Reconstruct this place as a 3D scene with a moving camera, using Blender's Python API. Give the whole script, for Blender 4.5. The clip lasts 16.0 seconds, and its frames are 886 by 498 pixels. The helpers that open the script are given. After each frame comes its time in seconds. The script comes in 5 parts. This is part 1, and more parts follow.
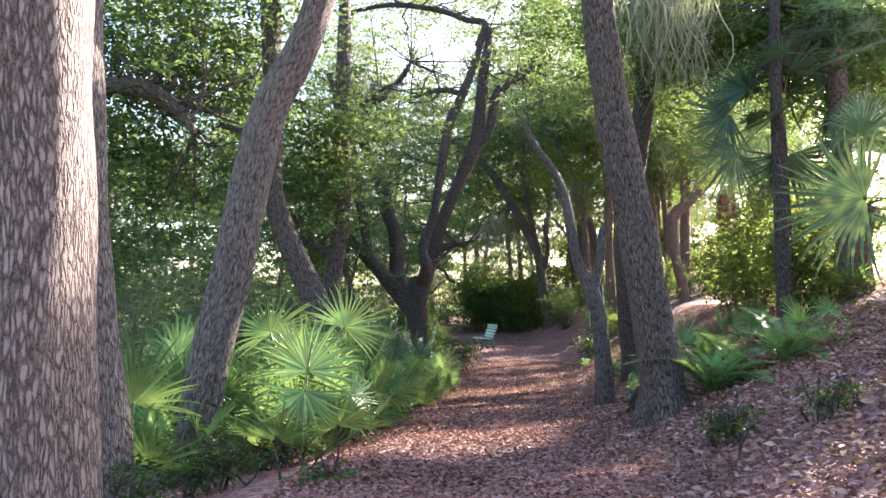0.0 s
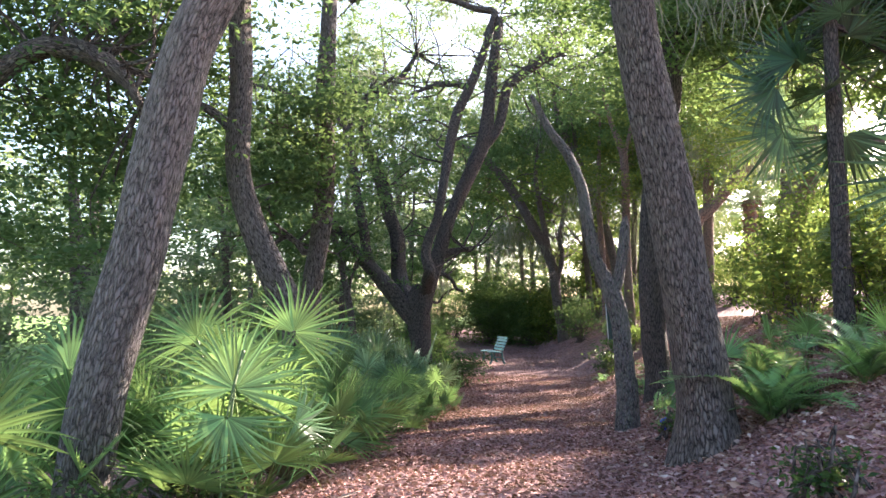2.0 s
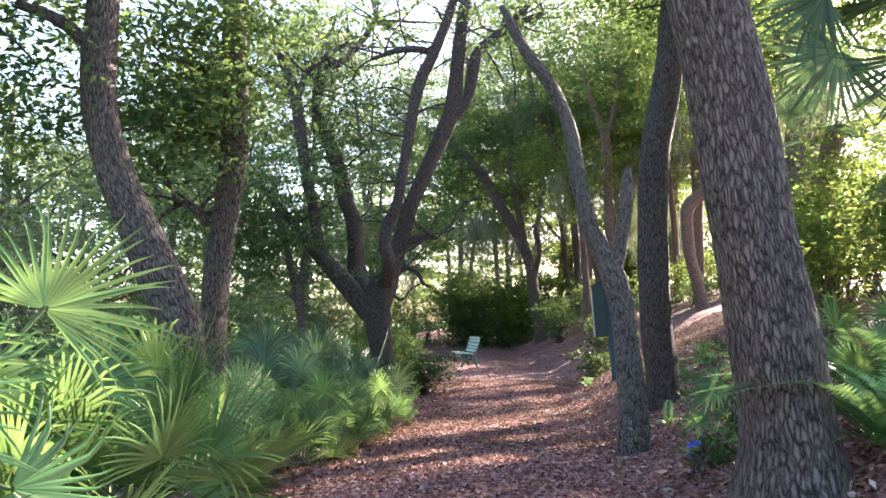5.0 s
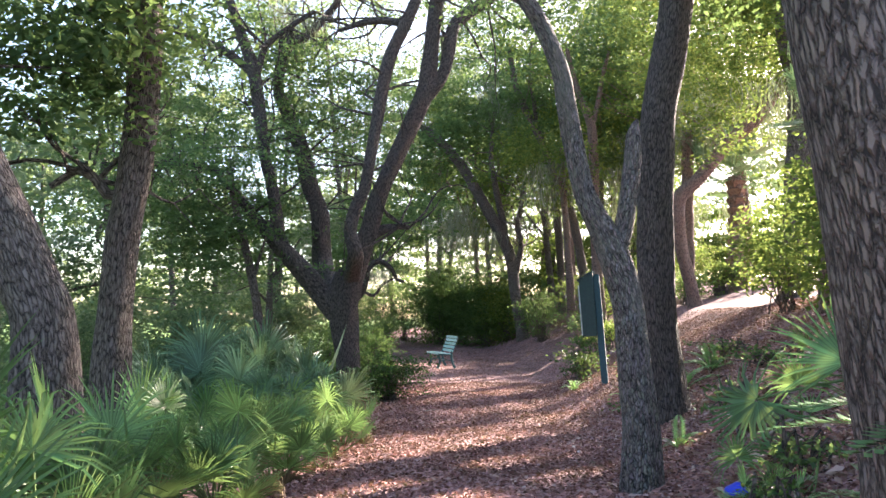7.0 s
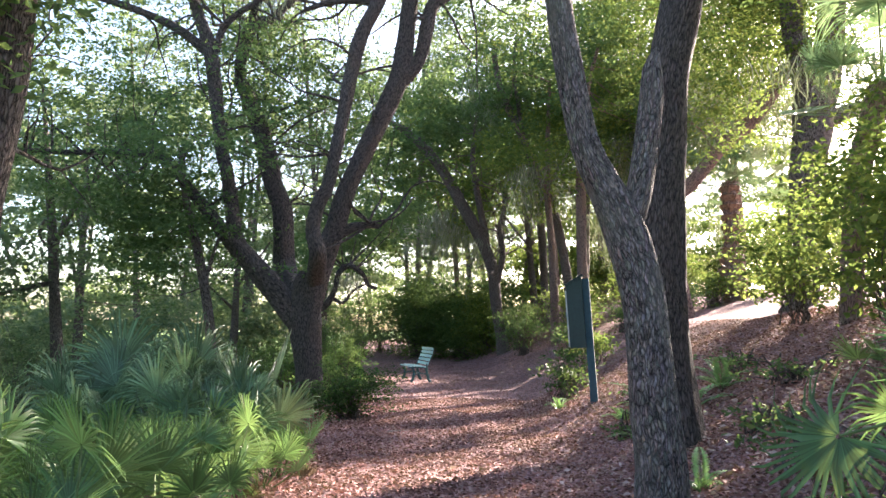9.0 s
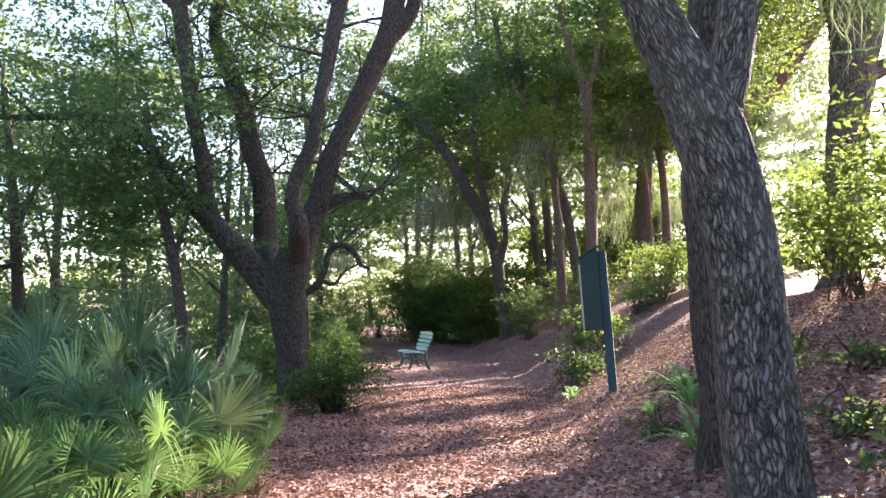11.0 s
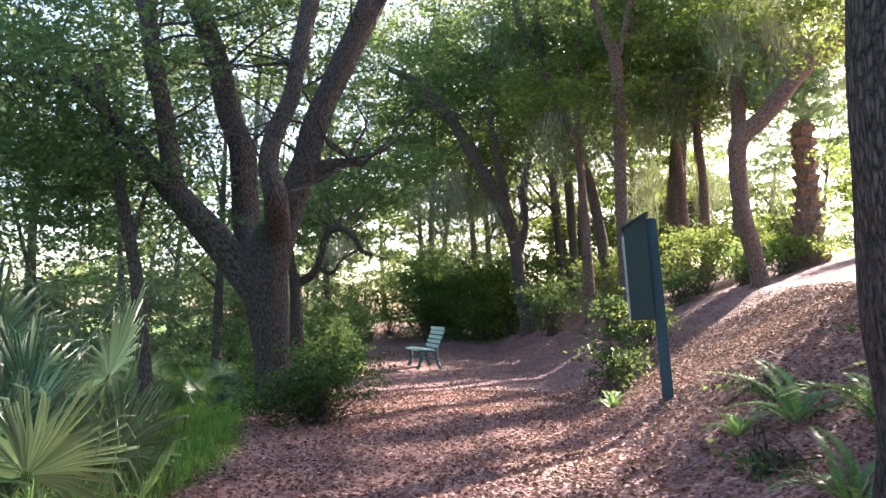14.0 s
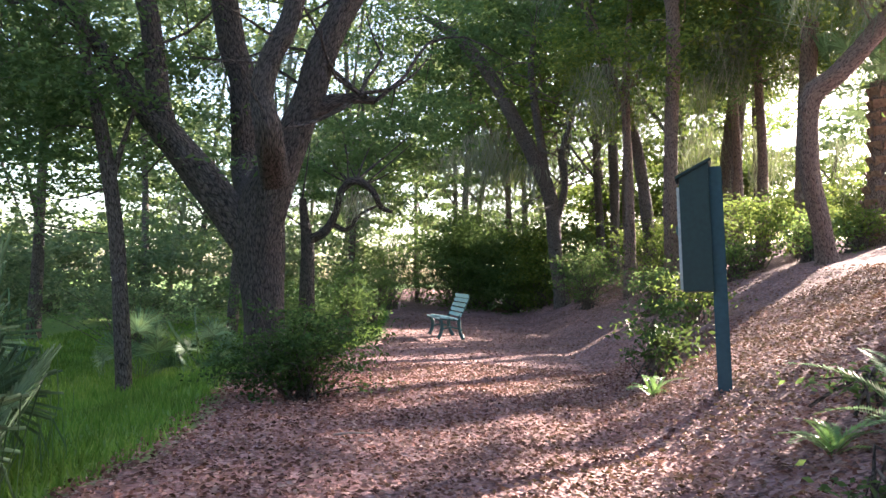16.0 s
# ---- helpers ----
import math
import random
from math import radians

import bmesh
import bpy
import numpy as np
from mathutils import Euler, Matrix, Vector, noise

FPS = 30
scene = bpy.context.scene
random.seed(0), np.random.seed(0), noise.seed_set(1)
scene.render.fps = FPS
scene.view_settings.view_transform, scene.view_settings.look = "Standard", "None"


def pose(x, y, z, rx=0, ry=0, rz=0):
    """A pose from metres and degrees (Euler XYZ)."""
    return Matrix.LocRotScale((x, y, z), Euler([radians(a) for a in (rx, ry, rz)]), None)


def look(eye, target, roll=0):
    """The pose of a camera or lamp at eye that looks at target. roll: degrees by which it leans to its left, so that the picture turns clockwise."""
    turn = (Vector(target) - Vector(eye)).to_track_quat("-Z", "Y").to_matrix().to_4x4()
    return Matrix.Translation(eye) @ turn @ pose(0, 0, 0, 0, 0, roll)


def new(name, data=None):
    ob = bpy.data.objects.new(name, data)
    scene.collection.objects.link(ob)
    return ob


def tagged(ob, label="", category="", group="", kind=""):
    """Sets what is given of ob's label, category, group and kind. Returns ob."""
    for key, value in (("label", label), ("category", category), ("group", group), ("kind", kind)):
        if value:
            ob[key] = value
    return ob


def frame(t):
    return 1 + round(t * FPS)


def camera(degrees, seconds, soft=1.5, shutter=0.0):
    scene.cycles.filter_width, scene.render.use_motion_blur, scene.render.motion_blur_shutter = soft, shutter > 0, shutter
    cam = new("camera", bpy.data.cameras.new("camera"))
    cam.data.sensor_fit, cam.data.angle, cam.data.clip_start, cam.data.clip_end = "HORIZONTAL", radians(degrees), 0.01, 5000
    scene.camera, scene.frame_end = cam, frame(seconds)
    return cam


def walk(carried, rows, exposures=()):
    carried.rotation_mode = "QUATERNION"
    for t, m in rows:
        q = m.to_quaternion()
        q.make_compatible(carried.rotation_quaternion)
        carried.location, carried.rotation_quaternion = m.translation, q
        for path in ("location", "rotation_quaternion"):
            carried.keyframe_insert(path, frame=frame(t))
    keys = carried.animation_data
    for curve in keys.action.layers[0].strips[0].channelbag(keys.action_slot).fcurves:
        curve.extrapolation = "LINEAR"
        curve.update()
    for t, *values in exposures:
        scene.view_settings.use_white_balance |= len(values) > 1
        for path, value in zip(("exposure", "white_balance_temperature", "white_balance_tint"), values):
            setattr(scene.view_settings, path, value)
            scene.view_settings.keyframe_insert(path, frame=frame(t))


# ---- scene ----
cam = camera(60.1, 16.0)
METRES, EYE, TILT, LEAN, TURN = 14.5, 1.1, 4.0, 0.0, 0.0
ROWS = [
    (0.0, 0.0, 0.0, 0.0, -0.0, 0.0, -0.0),
    (0.5, 0.0057, 0.0332, -0.0047, 0.16, 0.24, 0.01),
    (1.0, 0.0085, 0.0645, -0.0083, -0.15, 0.62, 0.09),
    (1.5, 0.0158, 0.0973, -0.0123, 1.14, 0.66, -0.16),
    (2.0, 0.0193, 0.1287, -0.0173, 1.06, 0.99, -0.31),
    (2.5, 0.0206, 0.1606, -0.0222, 0.8, 0.88, -0.23),
    (3.0, 0.0248, 0.1926, -0.0265, 0.55, 0.67, -0.25),
    (3.5, 0.0231, 0.2248, -0.0325, -0.59, 0.72, 0.15),
    (6.0, 0.0524, 0.3895, -0.0492, -0.8, 1.48, -0.07),
    (6.5, 0.0523, 0.4185, -0.0518, -1.68, 1.31, 0.02),
    (7.0, 0.0589, 0.4505, -0.0537, -2.07, 1.12, -0.12),
    (7.5, 0.0625, 0.481, -0.0582, -2.99, 1.56, -0.3),
    (8.0, 0.0653, 0.5101, -0.0614, -3.63, 1.82, -0.54),
    (8.5, 0.0747, 0.5435, -0.0641, -3.14, 2.11, -0.78),
    (9.0, 0.0781, 0.5696, -0.0685, -3.37, 2.11, -0.86),
    (11.5, 0.0946, 0.7198, -0.0864, -3.22, 0.96, -0.19),
    (12.0, 0.0937, 0.7488, -0.0909, -4.08, 1.11, 0.2),
    (12.5, 0.0979, 0.776, -0.094, -3.96, 1.01, 0.34),
    (13.0, 0.1028, 0.8044, -0.0963, -3.0, 0.92, 0.34),
    (13.5, 0.105, 0.8332, -0.1, -2.6, 0.93, 0.17),
    (14.0, 0.1134, 0.8635, -0.1041, -1.77, 0.94, -0.05),
    (14.5, 0.1221, 0.8925, -0.1063, -1.07, 1.33, -0.34),
    (15.0, 0.1242, 0.9193, -0.1094, -1.38, 1.5, -0.22),
    (15.5, 0.1309, 0.9524, -0.1149, 0.55, 1.53, 0.58),
    (16.0, 0.1372, 0.9792, -0.1181, 1.17, -1.39, -2.29),
]
walk(cam, [(t, pose(0, 0, EYE, TILT, LEAN, TURN) @ pose(METRES * x, METRES * y, METRES * z, 90 + pitch, roll, yaw)) for t, x, y, z, yaw, pitch, roll in ROWS],
     [(0.0, 3.0, 6350, 16), (3.5, 3.1, 6350, 16), (6.0, 3.25, 6350, 16), (9.0, 3.08, 6350, 16), (12.5, 3.14, 6350, 16), (16.0, 3.06, 6350, 16)])

# ---- light ----
SUN_AZ, SUN_EL = radians(43), radians(23)
world = bpy.data.worlds.new("sky_world")
scene.world = world
world.use_nodes = True
wn, wl = world.node_tree.nodes, world.node_tree.links
sky = wn.new("ShaderNodeTexSky")
sky.sky_type, sky.sun_disc = "NISHITA", False
sky.sun_elevation, sky.sun_rotation = SUN_EL, SUN_AZ
sky.air_density, sky.dust_density, sky.ozone_density = 1.0, 2.0, 1.0
wl.new(sky.outputs[0], wn["Background"].inputs[0])
wn["Background"].inputs[1].default_value = 0.075
sun_data = bpy.data.lights.new("sun", "SUN")
sun_data.energy, sun_data.angle, sun_data.color = 5.0, radians(0.6), (1.0, 0.85, 0.71)
sun = new("sun", sun_data)
sun.matrix_world = look((0, 0, 0), (-math.sin(SUN_AZ) * math.cos(SUN_EL), -math.cos(SUN_AZ) * math.cos(SUN_EL), -math.sin(SUN_EL)))

# ---- lie of the land ----
PATH_Z = [(-20, .5), (-10, .35), (0, .03), (8.8, -.40), (14.9, -.72), (18.7, -.92), (21, -.97), (33, -.95), (40, -.8), (50, -.35), (80, .2)]
EDGE_R = [(-20, .6), (0, 1.3), (6, 1.6), (9, 2.0), (16, 3.1), (22, 3.5), (25, 4.2), (33, 4.4), (40, 4.3), (50, 4.3)]
EDGE_L = [(-20, -1.4), (0, -1.2), (6, -.9), (12, -.4), (14, -.05), (16, .15), (18, .05), (20, -.2), (22, -.4), (25, -.85), (30, .1), (40, .2), (60, -1)]
BANK = [(0, 0), (.3, .07), (4.5, 1.9), (9, 3.05), (16, 3.5), (60, 3.5)]
DROP = [(0, 0), (.4, .06), (3, .6), (6, .8), (60, .8)]


def lin(v, pts):
    return np.interp(v, [p[0] for p in pts], [p[1] for p in pts])


def ground_z(x, y):
    x, y = np.asarray(x, float), np.asarray(y, float)
    z = lin(y, PATH_Z) + lin(np.maximum(x - lin(y, EDGE_R), 0), BANK)
    z = z - lin(np.maximum(lin(y, EDGE_L) - x, 0), DROP) * lin(y, [(9, .75), (14, .4), (20, 1), (60, 1)])
    return z + 0.02 * np.sin(1.7 * x + 0.6 * y) * np.sin(1.3 * y - 0.5 * x) + 0.008 * np.sin(5.1 * x + 1) * np.sin(4.3 * y)


def gz(x, y):
    return float(ground_z(x, y))


# ---- materials ----
def nodes_of(name):
    m = bpy.data.materials.new(name)
    m.use_nodes = True
    t = m.node_tree
    return m, t.nodes, t.links, t.nodes["Principled BSDF"]


def ramp(n, l, fac, stops):
    r = n.new("ShaderNodeValToRGB")
    while len(r.color_ramp.elements) < len(stops):
        r.color_ramp.elements.new(0.5)
    for e, (p, c) in zip(r.color_ramp.elements, stops):
        e.position, e.color = p, (*c, 1)
    l.new(fac, r.inputs[0])
    return r.outputs[0]


def mixed(n, l, fac, a, b, mode="MIX"):
    m = n.new("ShaderNodeMix")
    m.data_type, m.blend_type = "RGBA", mode
    for sock, v in ((m.inputs[0], fac), (m.inputs[6], a), (m.inputs[7], b)):
        if hasattr(v, "is_linked"):
            l.new(v, sock)
        else:
            sock.default_value = v if isinstance(v, (int, float)) else (*v, 1)
    return m.outputs[2]


def tex(n, l, kind, vec, scale, **kw):
    t = n.new(kind)
    t.inputs["Scale"].default_value = scale
    for k, v in kw.items():
        if k in t.inputs:
            t.inputs[k].default_value = v
    l.new(vec, t.inputs["Vector"])
    return t


def scaled(n, l, vec, s):
    m = n.new("ShaderNodeMapping")
    m.inputs["Scale"].default_value = s
    l.new(vec, m.inputs["Vector"])
    return m.outputs[0]


def bump(n, l, p, height, strength, distance):
    b = n.new("ShaderNodeBump")
    b.inputs["Strength"].default_value, b.inputs["Distance"].default_value = strength, distance
    l.new(height, b.inputs["Height"])
    l.new(b.outputs[0], p.inputs["Normal"])


def bark_material(name, crack, low, high, scale=1.0, lichen=None):
    m, n, l, p = nodes_of(name)
    uv = n.new("ShaderNodeUVMap").outputs[0]
    warp = tex(n, l, "ShaderNodeTexNoise", scaled(n, l, uv, (9 * scale, 5 * scale, 1)), 1.0, Detail=3.0)
    add = n.new("ShaderNodeVectorMath")
    add.operation = "MULTIPLY_ADD"
    l.new(warp.outputs["Color"], add.inputs[0])
    add.inputs[1].default_value = (0.03, 0.06, 0)
    l.new(uv, add.inputs[2])
    v = tex(n, l, "ShaderNodeTexVoronoi", scaled(n, l, add.outputs[0], (33 * scale, 7.5 * scale, 1)), 1.0)
    v.feature = "DISTANCE_TO_EDGE"
    v2 = tex(n, l, "ShaderNodeTexVoronoi", scaled(n, l, add.outputs[0], (72 * scale, 30 * scale, 1)), 1.0)
    v2.feature = "DISTANCE_TO_EDGE"
    cell = tex(n, l, "ShaderNodeTexVoronoi", scaled(n, l, add.outputs[0], (33 * scale, 7.5 * scale, 1)), 1.0)
    wear = tex(n, l, "ShaderNodeTexNoise", scaled(n, l, uv, (34, 11, 1)), 1.0, Detail=6.0)
    mul = n.new("ShaderNodeMath")
    mul.operation = "MULTIPLY_ADD"
    l.new(v2.outputs["Distance"], mul.inputs[0])
    mul.inputs[1].default_value = 0.35
    l.new(v.outputs["Distance"], mul.inputs[2])
    edge = n.new("ShaderNodeMath")
    edge.operation = "MULTIPLY_ADD"
    l.new(wear.outputs[0], edge.inputs[0])
    edge.inputs[1].default_value = 0.6
    l.new(mul.outputs[0], edge.inputs[2])
    dist = n.new("ShaderNodeMath")
    dist.operation = "SUBTRACT"
    l.new(edge.outputs[0], dist.inputs[0])
    dist.inputs[1].default_value = 0.315
    fine = tex(n, l, "ShaderNodeTexNoise", scaled(n, l, uv, (120, 45, 1)), 1.0, Detail=4.0)
    big = tex(n, l, "ShaderNodeTexNoise", scaled(n, l, uv, (2.2, 1.1, 1)), 1.0, Detail=3.0)
    plate = ramp(n, l, dist.outputs[0], [(0.0, crack), (0.07, low), (0.3, high)])
    col = mixed(n, l, 0.18, plate, cell.outputs["Color"], "SOFT_LIGHT")
    hs = n.new("ShaderNodeHueSaturation")
    hs.inputs["Saturation"].default_value = 0.65
    l.new(col, hs.inputs["Color"])
    col = mixed(n, l, 0.55, hs.outputs[0], ramp(n, l, fine.outputs[0], [(0.3, (0.25, 0.25, 0.25)), (0.7, (0.8, 0.8, 0.8))]), "OVERLAY")
    col = mixed(n, l, ramp(n, l, big.outputs[0], [(0.48, (0, 0, 0)), (0.68, (0.4, 0.4, 0.4))]), col, lichen or tuple(1.25 * c for c in high))
    col = mixed(n, l, 0.75, col, plate, "MIX") if lichen is None else col
    l.new(col, p.inputs["Base Color"])
    p.inputs["Roughness"].default_value = 0.9
    h = n.new("ShaderNodeMath")
    h.operation = "MULTIPLY_ADD"
    l.new(fine.outputs[0], h.inputs[0])
    h.inputs[1].default_value = 0.25
    r = ramp(n, l, dist.outputs[0], [(0.0, (0, 0, 0)), (0.25, (1, 1, 1))])
    l.new(r, h.inputs[2])
    bump(n, l, p, h.outputs[0], 1.0, 0.02)
    return m


def leaf_material(name, stops, glow, per_object=False, rough=0.6, gloss=0.16, toned=False):
    m, n, l, p = nodes_of(name)
    if per_object:
        rnd = n.new("ShaderNodeObjectInfo").outputs["Random"]
    else:
        rnd = n.new("ShaderNodeNewGeometry").outputs["Random Per Island"]
    col = ramp(n, l, rnd, stops)
    if toned:
        tone = n.new("ShaderNodeAttribute")
        tone.attribute_name = "tone"
        col = mixed(n, l, 1.0, col, tone.outputs["Color"], "MULTIPLY")
    pos = n.new("ShaderNodeNewGeometry").outputs["Position"]
    patch = tex(n, l, "ShaderNodeTexNoise", pos, 0.9, Detail=2.0)
    hs = n.new("ShaderNodeHueSaturation")
    l.new(col, hs.inputs["Color"])
    l.new(ramp(n, l, patch.outputs[0], [(0.3, (0.72, 0.72, 0.72)), (0.7, (1.25, 1.25, 1.25))]), hs.inputs["Value"])
    col = hs.outputs[0]
    l.new(col, p.inputs["Base Color"])
    p.inputs["Roughness"].default_value = rough
    p.inputs["Specular IOR Level"].default_value = gloss
    tr = n.new("ShaderNodeBsdfTranslucent")
    l.new(mixed(n, l, 0.5, col, (0.25, 0.335, 0.085), "MIX"), tr.inputs[0])
    mx = n.new("ShaderNodeMixShader")
    mx.inputs[0].default_value = glow
    l.new(p.outputs[0], mx.inputs[1])
    l.new(tr.outputs[0], mx.inputs[2])
    l.new(mx.outputs[0], n["Material Output"].inputs[0])
    return m


def plain_material(name, a, b, rough, scale=12.0, depth=0.002, metal=0.0):
    m, n, l, p = nodes_of(name)
    pos = n.new("ShaderNodeTexCoord").outputs["Object"]
    t = tex(n, l, "ShaderNodeTexNoise", pos, scale, Detail=6.0)
    l.new(ramp(n, l, t.outputs[0], [(0.3, a), (0.7, b)]), p.inputs["Base Color"])
    p.inputs["Roughness"].default_value, p.inputs["Metallic"].default_value = rough, metal
    bump(n, l, p, t.outputs[0], 0.4, depth)
    return m


def ground_material():
    m, n, l, p = nodes_of("leaf_litter_ground")
    pos = n.new("ShaderNodeTexCoord").outputs["Object"]
    wob = tex(n, l, "ShaderNodeTexNoise", pos, 9.0, Detail=2.0)
    add = n.new("ShaderNodeVectorMath")
    add.operation = "MULTIPLY_ADD"
    l.new(wob.outputs["Color"], add.inputs[0])
    add.inputs[1].default_value = (0.12, 0.12, 0.0)
    l.new(pos, add.inputs[2])
    chip = tex(n, l, "ShaderNodeTexVoronoi", scaled(n, l, add.outputs[0], (30, 18, 1)), 1.0)
    chip2 = tex(n, l, "ShaderNodeTexVoronoi", scaled(n, l, add.outputs[0], (17, 36, 1)), 1.0)
    sep = n.new("ShaderNodeSeparateColor")
    l.new(chip.outputs["Color"], sep.inputs[0])
    sep2 = n.new("ShaderNodeSeparateColor")
    l.new(chip2.outputs["Color"], sep2.inputs[0])
    stops = [(0.0, (0.06, 0.028, 0.028)), (0.35, (0.20, 0.10, 0.098)), (0.65, (0.36, 0.182, 0.176)), (0.9, (0.47, 0.285, 0.275)), (1.0, (0.54, 0.39, 0.38))]
    col = mixed(n, l, 0.5, ramp(n, l, sep.outputs[0], stops), ramp(n, l, sep2.outputs[1], stops))
    big = tex(n, l, "ShaderNodeTexNoise", pos, 0.7, Detail=4.0)
    col = mixed(n, l, 0.8, col, ramp(n, l, big.outputs[0], [(0.35, (0.62, 0.60, 0.62)), (0.65, (1.1, 1.05, 1.0))]), "MULTIPLY")
    g1 = tex(n, l, "ShaderNodeTexNoise", pos, 40.0, Detail=3.0)
    g2 = tex(n, l, "ShaderNodeTexNoise", pos, 0.35, Detail=4.0)
    grass = mixed(n, l, 0.5, ramp(n, l, g1.outputs[0], [(0.3, (0.06, 0.14, 0.02)), (0.7, (0.16, 0.29, 0.045))]), ramp(n, l, g2.outputs[0], [(0.35, (0.10, 0.23, 0.03)), (0.7, (0.24, 0.34, 0.08))]))
    mask = n.new("ShaderNodeAttribute")
    mask.attribute_name = "turf"
    edge = n.new("ShaderNodeMath")
    edge.operation = "MULTIPLY_ADD"
    l.new(wob.outputs[0], edge.inputs[0])
    edge.inputs[1].default_value = 0.5
    l.new(mask.outputs["Fac"], edge.inputs[2])
    fac = ramp(n, l, edge.outputs[0], [(0.62, (0, 0, 0)), (0.82, (1, 1, 1))])
    l.new(mixed(n, l, fac, col, grass), p.inputs["Base Color"])
    p.inputs["Roughness"].default_value = 0.85
    h = n.new("ShaderNodeMath")
    h.operation = "ADD"
    l.new(chip.outputs["Distance"], h.inputs[0])
    l.new(sep2.outputs[0], h.inputs[1])
    bump(n, l, p, h.outputs[0], 0.8, 0.02)
    return m


BARK = bark_material("oak_bark", (0.018, 0.013, 0.011), (0.085, 0.063, 0.052), (0.18, 0.143, 0.122), 1.4)
BARK_PALE = bark_material("pale_oak_bark", (0.05, 0.042, 0.037), (0.145, 0.118, 0.105), (0.255, 0.217, 0.198), 1.45)
BARK_LICHEN = bark_material("lichened_bark", (0.02, 0.016, 0.013), (0.10, 0.077, 0.064), (0.22, 0.175, 0.15), 2.3, (0.24, 0.235, 0.20))
BARK_DARK = bark_material("dark_bark", (0.012, 0.009, 0.008), (0.05, 0.038, 0.032), (0.115, 0.09, 0.08), 1.3)
BARK_RED = bark_material("reddish_bark", (0.035, 0.02, 0.015), (0.15, 0.09, 0.07), (0.27, 0.18, 0.145), 1.3)
GREENS = [(0.0, (0.036, 0.080, 0.038)), (0.4, (0.064, 0.13, 0.056)), (0.75, (0.100, 0.178, 0.072)), (1.0, (0.17, 0.245, 0.098))]
LEAF_OAK = leaf_material("live_oak_leaf", GREENS, 0.5)
LEAF_BEND = leaf_material("glossy_shrub_leaf", [(0.0, (0.055, 0.115, 0.045)), (0.6, (0.11, 0.20, 0.07)), (1.0, (0.20, 0.29, 0.09))], 0.52)
# sunlit copy of the leaf: warm backlight put into the yellow-green base colour
LEAF_SUN = leaf_material("sun_tinted_leaf", [(0.0, (0.04, 0.09, 0.02)), (0.5, (0.115, 0.17, 0.03)), (1.0, (0.24, 0.265, 0.055))], 0.5)
LEAF_DARK = leaf_material("shrub_leaf", [(0.0, (0.014, 0.038, 0.012)), (0.6, (0.035, 0.085, 0.024)), (1.0, (0.08, 0.15, 0.035))], 0.25)
# distance haze is painted into this leaf: paler and greyer greens
LEAF_HAZE = leaf_material("hazed_leaf", [(0.0, (0.09, 0.14, 0.085)), (0.6, (0.17, 0.23, 0.13)), (1.0, (0.29, 0.32, 0.19))], 0.48)
MOSS = leaf_material("spanish_moss", [(0.0, (0.14, 0.15, 0.12)), (0.6, (0.24, 0.25, 0.21)), (1.0, (0.34, 0.33, 0.27))], 0.3, rough=0.9)
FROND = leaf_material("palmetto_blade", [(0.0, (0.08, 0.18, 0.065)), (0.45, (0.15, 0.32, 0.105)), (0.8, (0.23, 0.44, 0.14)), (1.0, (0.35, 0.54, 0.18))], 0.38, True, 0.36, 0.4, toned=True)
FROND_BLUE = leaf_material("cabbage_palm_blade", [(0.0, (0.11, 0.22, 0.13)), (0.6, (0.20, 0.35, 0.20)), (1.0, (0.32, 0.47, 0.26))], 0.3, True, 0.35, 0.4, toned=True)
# shaded copy of the palm blade, the shade put into its base colour
FROND_SHADE = leaf_material("shaded_palm_blade", [(0.0, (0.03, 0.075, 0.03)), (1.0, (0.06, 0.13, 0.045))], 0.2, True, 0.36, 0.4, toned=True)
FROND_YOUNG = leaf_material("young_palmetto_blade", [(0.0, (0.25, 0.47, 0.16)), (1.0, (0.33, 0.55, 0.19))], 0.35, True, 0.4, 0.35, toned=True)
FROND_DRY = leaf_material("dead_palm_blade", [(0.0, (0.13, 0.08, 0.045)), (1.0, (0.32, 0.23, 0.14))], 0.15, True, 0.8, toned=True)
STALK = plain_material("green_stalk", (0.07, 0.12, 0.03), (0.14, 0.20, 0.06), 0.5)
LITTER = leaf_material("fallen_leaf", [(0.0, (0.08, 0.036, 0.03)), (0.3, (0.22, 0.105, 0.09)), (0.6, (0.34, 0.178, 0.155)), (0.9, (0.43, 0.255, 0.225)), (1.0, (0.50, 0.36, 0.32))], 0.06, rough=0.85, gloss=0.08)
LITTER_PALE = leaf_material("dry_tan_leaf", [(0.0, (0.22, 0.12, 0.09)), (0.5, (0.42, 0.27, 0.22)), (1.0, (0.62, 0.49, 0.43))], 0.1, rough=0.8, gloss=0.1)
GRASS = leaf_material("grass_blade", [(0.0, (0.07, 0.17, 0.025)), (0.6, (0.15, 0.30, 0.045)), (1.0, (0.28, 0.40, 0.09))], 0.45)
PAINT_GREEN = plain_material("dark_green_paint", (0.003, 0.022, 0.022), (0.006, 0.034, 0.033), 0.6, 25.0)
PAINT_BLUE = plain_material("weathered_teal_paint", (0.011, 0.052, 0.072), (0.02, 0.072, 0.095), 0.65, 25.0)
PAINT_BENCH = plain_material("worn_mint_paint", (0.36, 0.56, 0.55), (0.55, 0.74, 0.73), 0.5, 30.0)
PAINT_IRON = plain_material("dark_teal_iron", (0.02, 0.07, 0.075), (0.04, 0.11, 0.11), 0.45, 30.0)
PALE_TRIM = plain_material("pale_trim", (0.25, 0.30, 0.30), (0.42, 0.46, 0.46), 0.5, 30.0)
